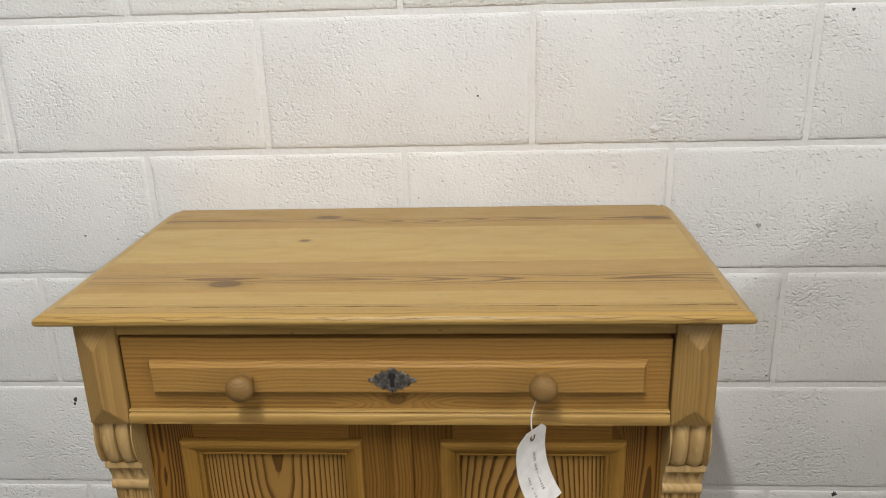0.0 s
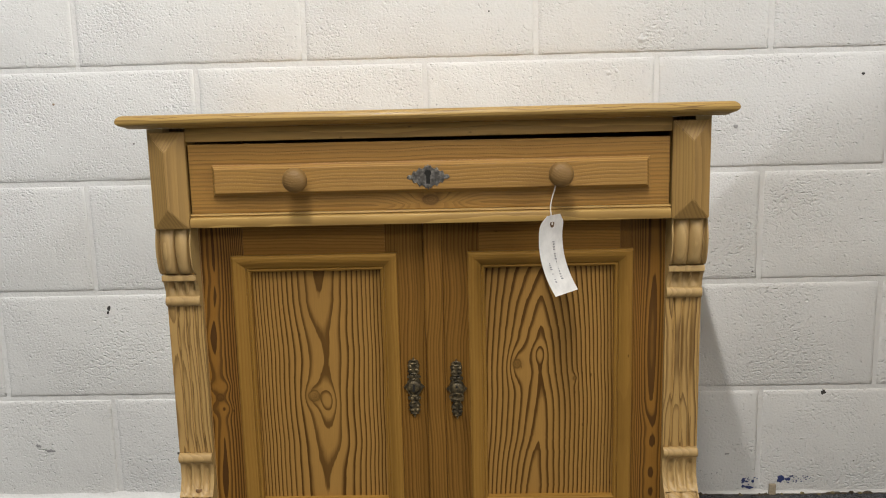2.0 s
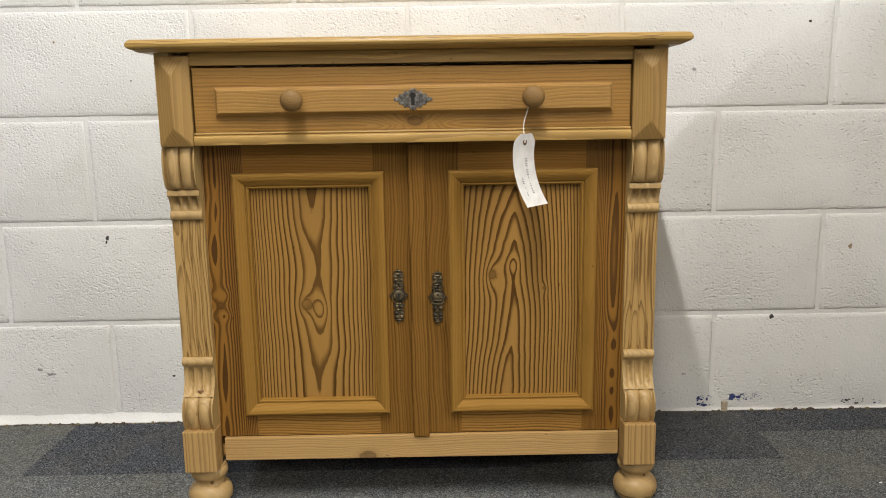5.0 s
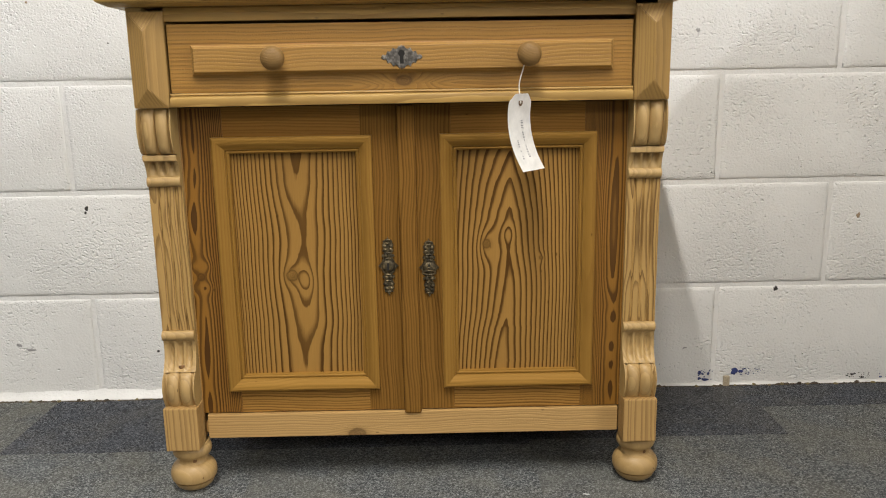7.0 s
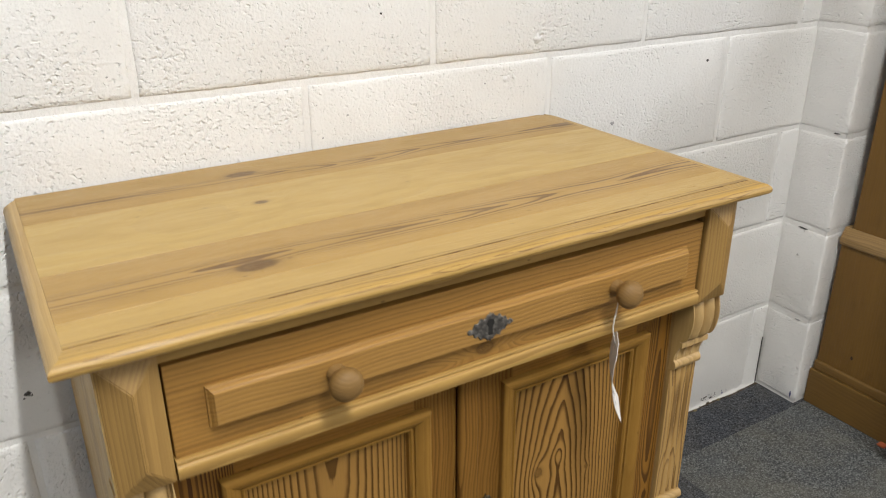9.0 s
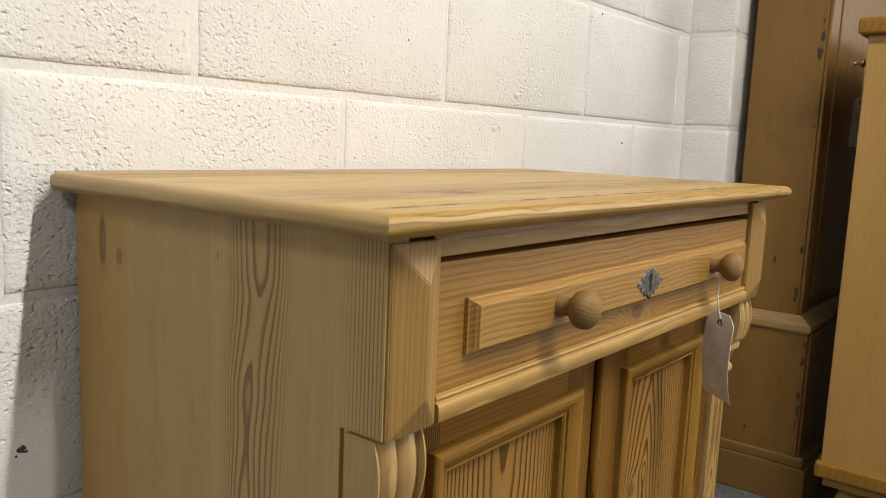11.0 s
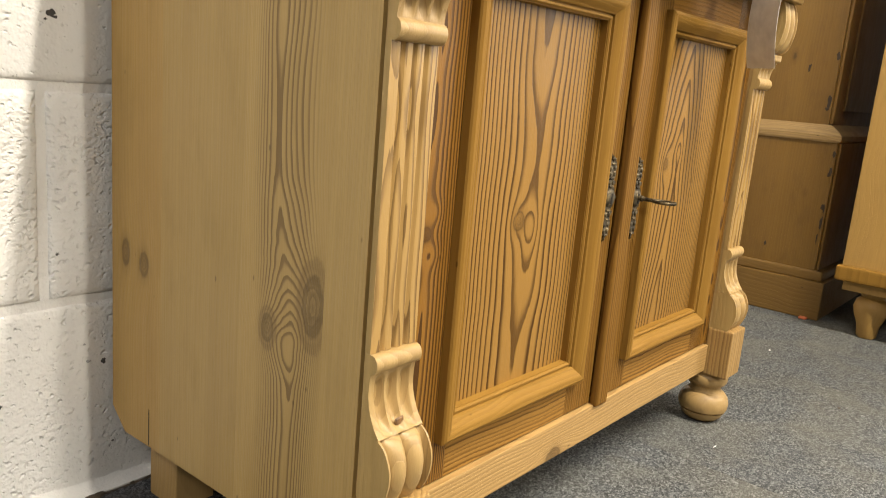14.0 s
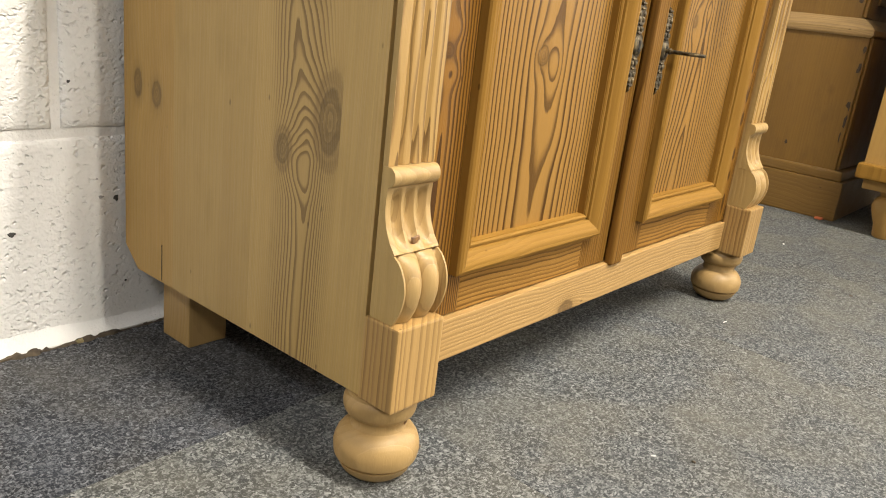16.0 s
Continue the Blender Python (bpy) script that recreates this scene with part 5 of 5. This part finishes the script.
def mortar_fillet(x0, x1, step=0.012):
    """Painted mortar smeared along the foot of the wall, standing out a little over the carpet."""
    bm = bmesh.new()
    n = int((x1 - x0) / step)
    rows = []
    for i in range(n + 1):
        x = x0 + (x1 - x0) * i / n
        d = foot_out(x) + rnd.uniform(-0.0012, 0.0012)
        h = d * 0.9 + rnd.uniform(-0.001, 0.001)
        rows.append([bm.verts.new(p) for p in ((x, 0.001, h + 0.004), (x, -0.0016, h), (x, -0.30 * d, 0.62 * h), (x, -0.68 * d, 0.34 * h), (x, -d, 0.0022), (x, -d * 0.97, -0.002))])
    for a, b in zip(rows, rows[1:]):
        for k in range(5):
            bm.faces.new((a[k], b[k], b[k + 1], a[k + 1]))
    return bm


def ragged_strip(x0, x1, step=0.005):
    """Crumbling glue and dirt between the wall's foot and the carpet."""
    bm = bmesh.new()
    n = int((x1 - x0) / step)
    low, high, out = [], [], []
    swell = 0.0
    for i in range(n + 1):
        x = x0 + (x1 - x0) * i / n
        swell = 0.8 * swell + rnd.uniform(-0.002, 0.002)
        h = max(0.0004, 0.0004 + 1.0 * swell + rnd.uniform(-0.0015, 0.0020))
        y = -foot_out(x) - 0.0002
        low.append(bm.verts.new((x, y - 0.002 - abs(swell) * 1.2 - rnd.uniform(0, 0.005), -0.0015)))
        out.append(bm.verts.new((x + rnd.uniform(-0.002, 0.002), y - 0.002 - rnd.uniform(0, 0.002), h * 0.7)))
        high.append(bm.verts.new((x, y + 0.0012, h)))
    for i in range(n):
        bm.faces.new((low[i], low[i + 1], out[i + 1], out[i]))
        bm.faces.new((out[i], out[i + 1], high[i + 1], high[i]))
    return bm


for k in range(70):
    x = rnd.uniform(-1.3, 1.1)
    r = rnd.uniform(0.0012, 0.0040)
    crumb = blob(r * 1.6, r, r * 1.2, (x, -foot_out(x) - rnd.uniform(-0.002, 0.003), r * 0.3), 200 + k, 7)
    part("crumb", crumb, (dirt_brown, dirt_olive, dirt_olive)[k % 3], wall_north)
C("drying_crack", box(-0.3973, -0.3960, -0.0900, -0.0888, 0.0845, 0.1255, 0), black_hole)
part("dirt_line", ragged_strip(-4.0, PIER_X), dirt_brown, wall_north)
smooth(part("mortar_fillet", mortar_fillet(-4.0, PIER_X), mortar_paint, wall_north, "white painted mortar along the wall's foot"), 60)
part("chip", box(1.180, 1.197, -0.340, -0.322, 0.0, 0.005, 0.002), orange_scrap, tall, "scrap of orange plastic by the plinth")

# ---- blocks of the wall ----
BL, BH, JOINT = 0.450, 0.225, 0.009


def block_mesh(name, w, h, seed):
    """One block face with a wobbly rounded edge, in its own x and z round its middle; front at y = 0."""
    r = random.Random(seed)
    nx, nz = max(3, int(w / 0.018)), 12
    loop = [(-w / 2 + w * i / nx, -h / 2) for i in range(nx)] + [(w / 2, -h / 2 + h * i / nz) for i in range(nz)]
    loop += [(w / 2 - w * i / nx, h / 2) for i in range(nx)] + [(-w / 2, h / 2 - h * i / nz) for i in range(nz)]
    bm = bmesh.new()
    rings = []
    for inset, y, wob in ((0.0, 0.006, 0.0004), (0.0006, 0.0024, 0.0006), (0.0032, 0.0007, 0.0006), (0.0090, -0.0003, 0.0006)):
        ring = []
        for x, z in loop:
            sx, sz = 1 - 2 * inset / w, 1 - 2 * inset / h
            ring.append(bm.verts.new((x * sx + r.uniform(-wob, wob), y + r.uniform(-0.0004, 0.0004), z * sz + r.uniform(-wob, wob))))
        rings.append(ring)
    n = len(loop)
    for low, high in zip(rings, rings[1:]):
        for k in range(n):
            j = (k + 1) % n
            bm.faces.new((low[k], low[j], high[j], high[k]))
    bm.faces.new(rings[-1])
    me = bpy.data.meshes.new(name)
    bmesh.ops.recalc_face_normals(bm, faces=bm.faces)
    bm.to_mesh(me)
    bm.free()
    for p in me.polygons:
        p.use_smooth = True
    me.materials.append(block_paint)
    return me


full = [block_mesh("block", BL - JOINT, BH - JOINT, k) for k in range(8)]
cuts = {}
JX = -0.0125
count = 0
for row in range(16):
    z = row * BH + BH / 2 + JOINT / 2
    start = (JX if row % 2 else JX + BL / 2) + {0: -0.004, 2: -0.018, 3: -0.004, 4: -0.012}.get(row, 0.0)
    i = -9
    while True:
        x0 = start + i * BL
        i += 1
        if x0 > PIER_X:
            break
        x1 = min(x0 + BL, PIER_X + JOINT)
        if x1 - x0 < 0.03:
            break
        w = x1 - x0 - JOINT
        if abs(w - (BL - JOINT)) < 1e-4:
            me = full[(count * 5 + row * 3) % 8]
        else:
            me = cuts.setdefault(round(w, 3), block_mesh("block", w, BH - JOINT, 77 + row))
        ob = new("block", me)
        ob.parent = wall_north
        ob.location = (x0 + JOINT / 2 + w / 2, 0.0, z - (0.006 if row == 0 else 0.0))
        if row == 0:
            ob.scale.z = 1.056
        count += 1
pier_side = {0: block_mesh("block", 0.1135, BH - JOINT, 91), 1: block_mesh("block", 0.1135, BH - JOINT, 92)}
pier_front = [block_mesh("block", BL - JOINT, BH - JOINT, 95), block_mesh("block", BL / 2 - JOINT, BH - JOINT, 96)]
for row in range(16):
    z = row * BH + BH / 2 + JOINT / 2
    ob = new("block", pier_side[row % 2])
    ob.parent = wall_pier
    ob.matrix_basis = pose(PIER_X, PIER_Y / 2 - 0.001, z - (0.004 if row == 0 else 0.0), 0, 0, -90)
    x = PIER_X + 0.001
    k = row % 2
    while x < 3.9:
        me = pier_front[k]
        w = (BL if k == 0 else BL / 2)
        ob = new("block", me)
        ob.parent = wall_pier
        ob.location = (x + w / 2 - JOINT / 2, PIER_Y, z)
        x += w
        k = 0

# ---- carpet tiles ----
TILE = 0.5


def tile_mesh(name, material, w, d, seed):
    r = random.Random(seed)
    bm = box(-w / 2, w / 2, -d / 2, d / 2, -0.006, 0.0, 0.0008, 1)
    me = bpy.data.meshes.new(name)
    bm.to_mesh(me)
    bm.free()
    me.materials.append(material)
    return me


grey_tile = tile_mesh("carpet_tile", carpet_grey, TILE, TILE, 1)
dark_tile = tile_mesh("carpet_tile", carpet_dark, TILE, TILE, 2)
EDGE = {0: -0.268, 1: -0.268, 2: -0.250, 3: -0.122}
for i in range(-7, 8):
    x = -0.530 + i * TILE
    edge = EDGE.get(i, -0.268)
    for j in range(13):
        ob = new("carpet_tile", grey_tile)
        ob.parent = floor
        ob.location = (x, edge - TILE / 2 - j * TILE, 0.0)
    ob = new("carpet_tile", dark_tile if i in EDGE else grey_tile)
    ob.parent = floor
    ob.location = (x, edge + TILE / 2, 0.0)

# ---- bits on the carpet ----
lint_white = plain("white_lint", (0.7, 0.69, 0.66), 0.9)
for k, (x, y, w, d, turn, m) in enumerate(((0.291, -0.459, 0.006, 0.0008, -10, lint_white), (-0.117, -0.592, 0.003, 0.002, 70, dirt_brown), (-0.140, -0.560, 0.003, 0.0007, 120, lint_white),
                                           (-0.260, -0.640, 0.003, 0.002, 40, dirt_brown), (0.85, -0.36, 0.005, 0.002, 10, lint_white), (0.62, -0.55, 0.003, 0.003, 10, dirt_brown))):
    bit = part("lint" if m is lint_white else "crumb", blob(w, d, 0.0012, (0, 0, 0), 300 + k, 7), m, floor)
    bit.matrix_basis = pose(x, y, 0.0006, -90, 0, turn)
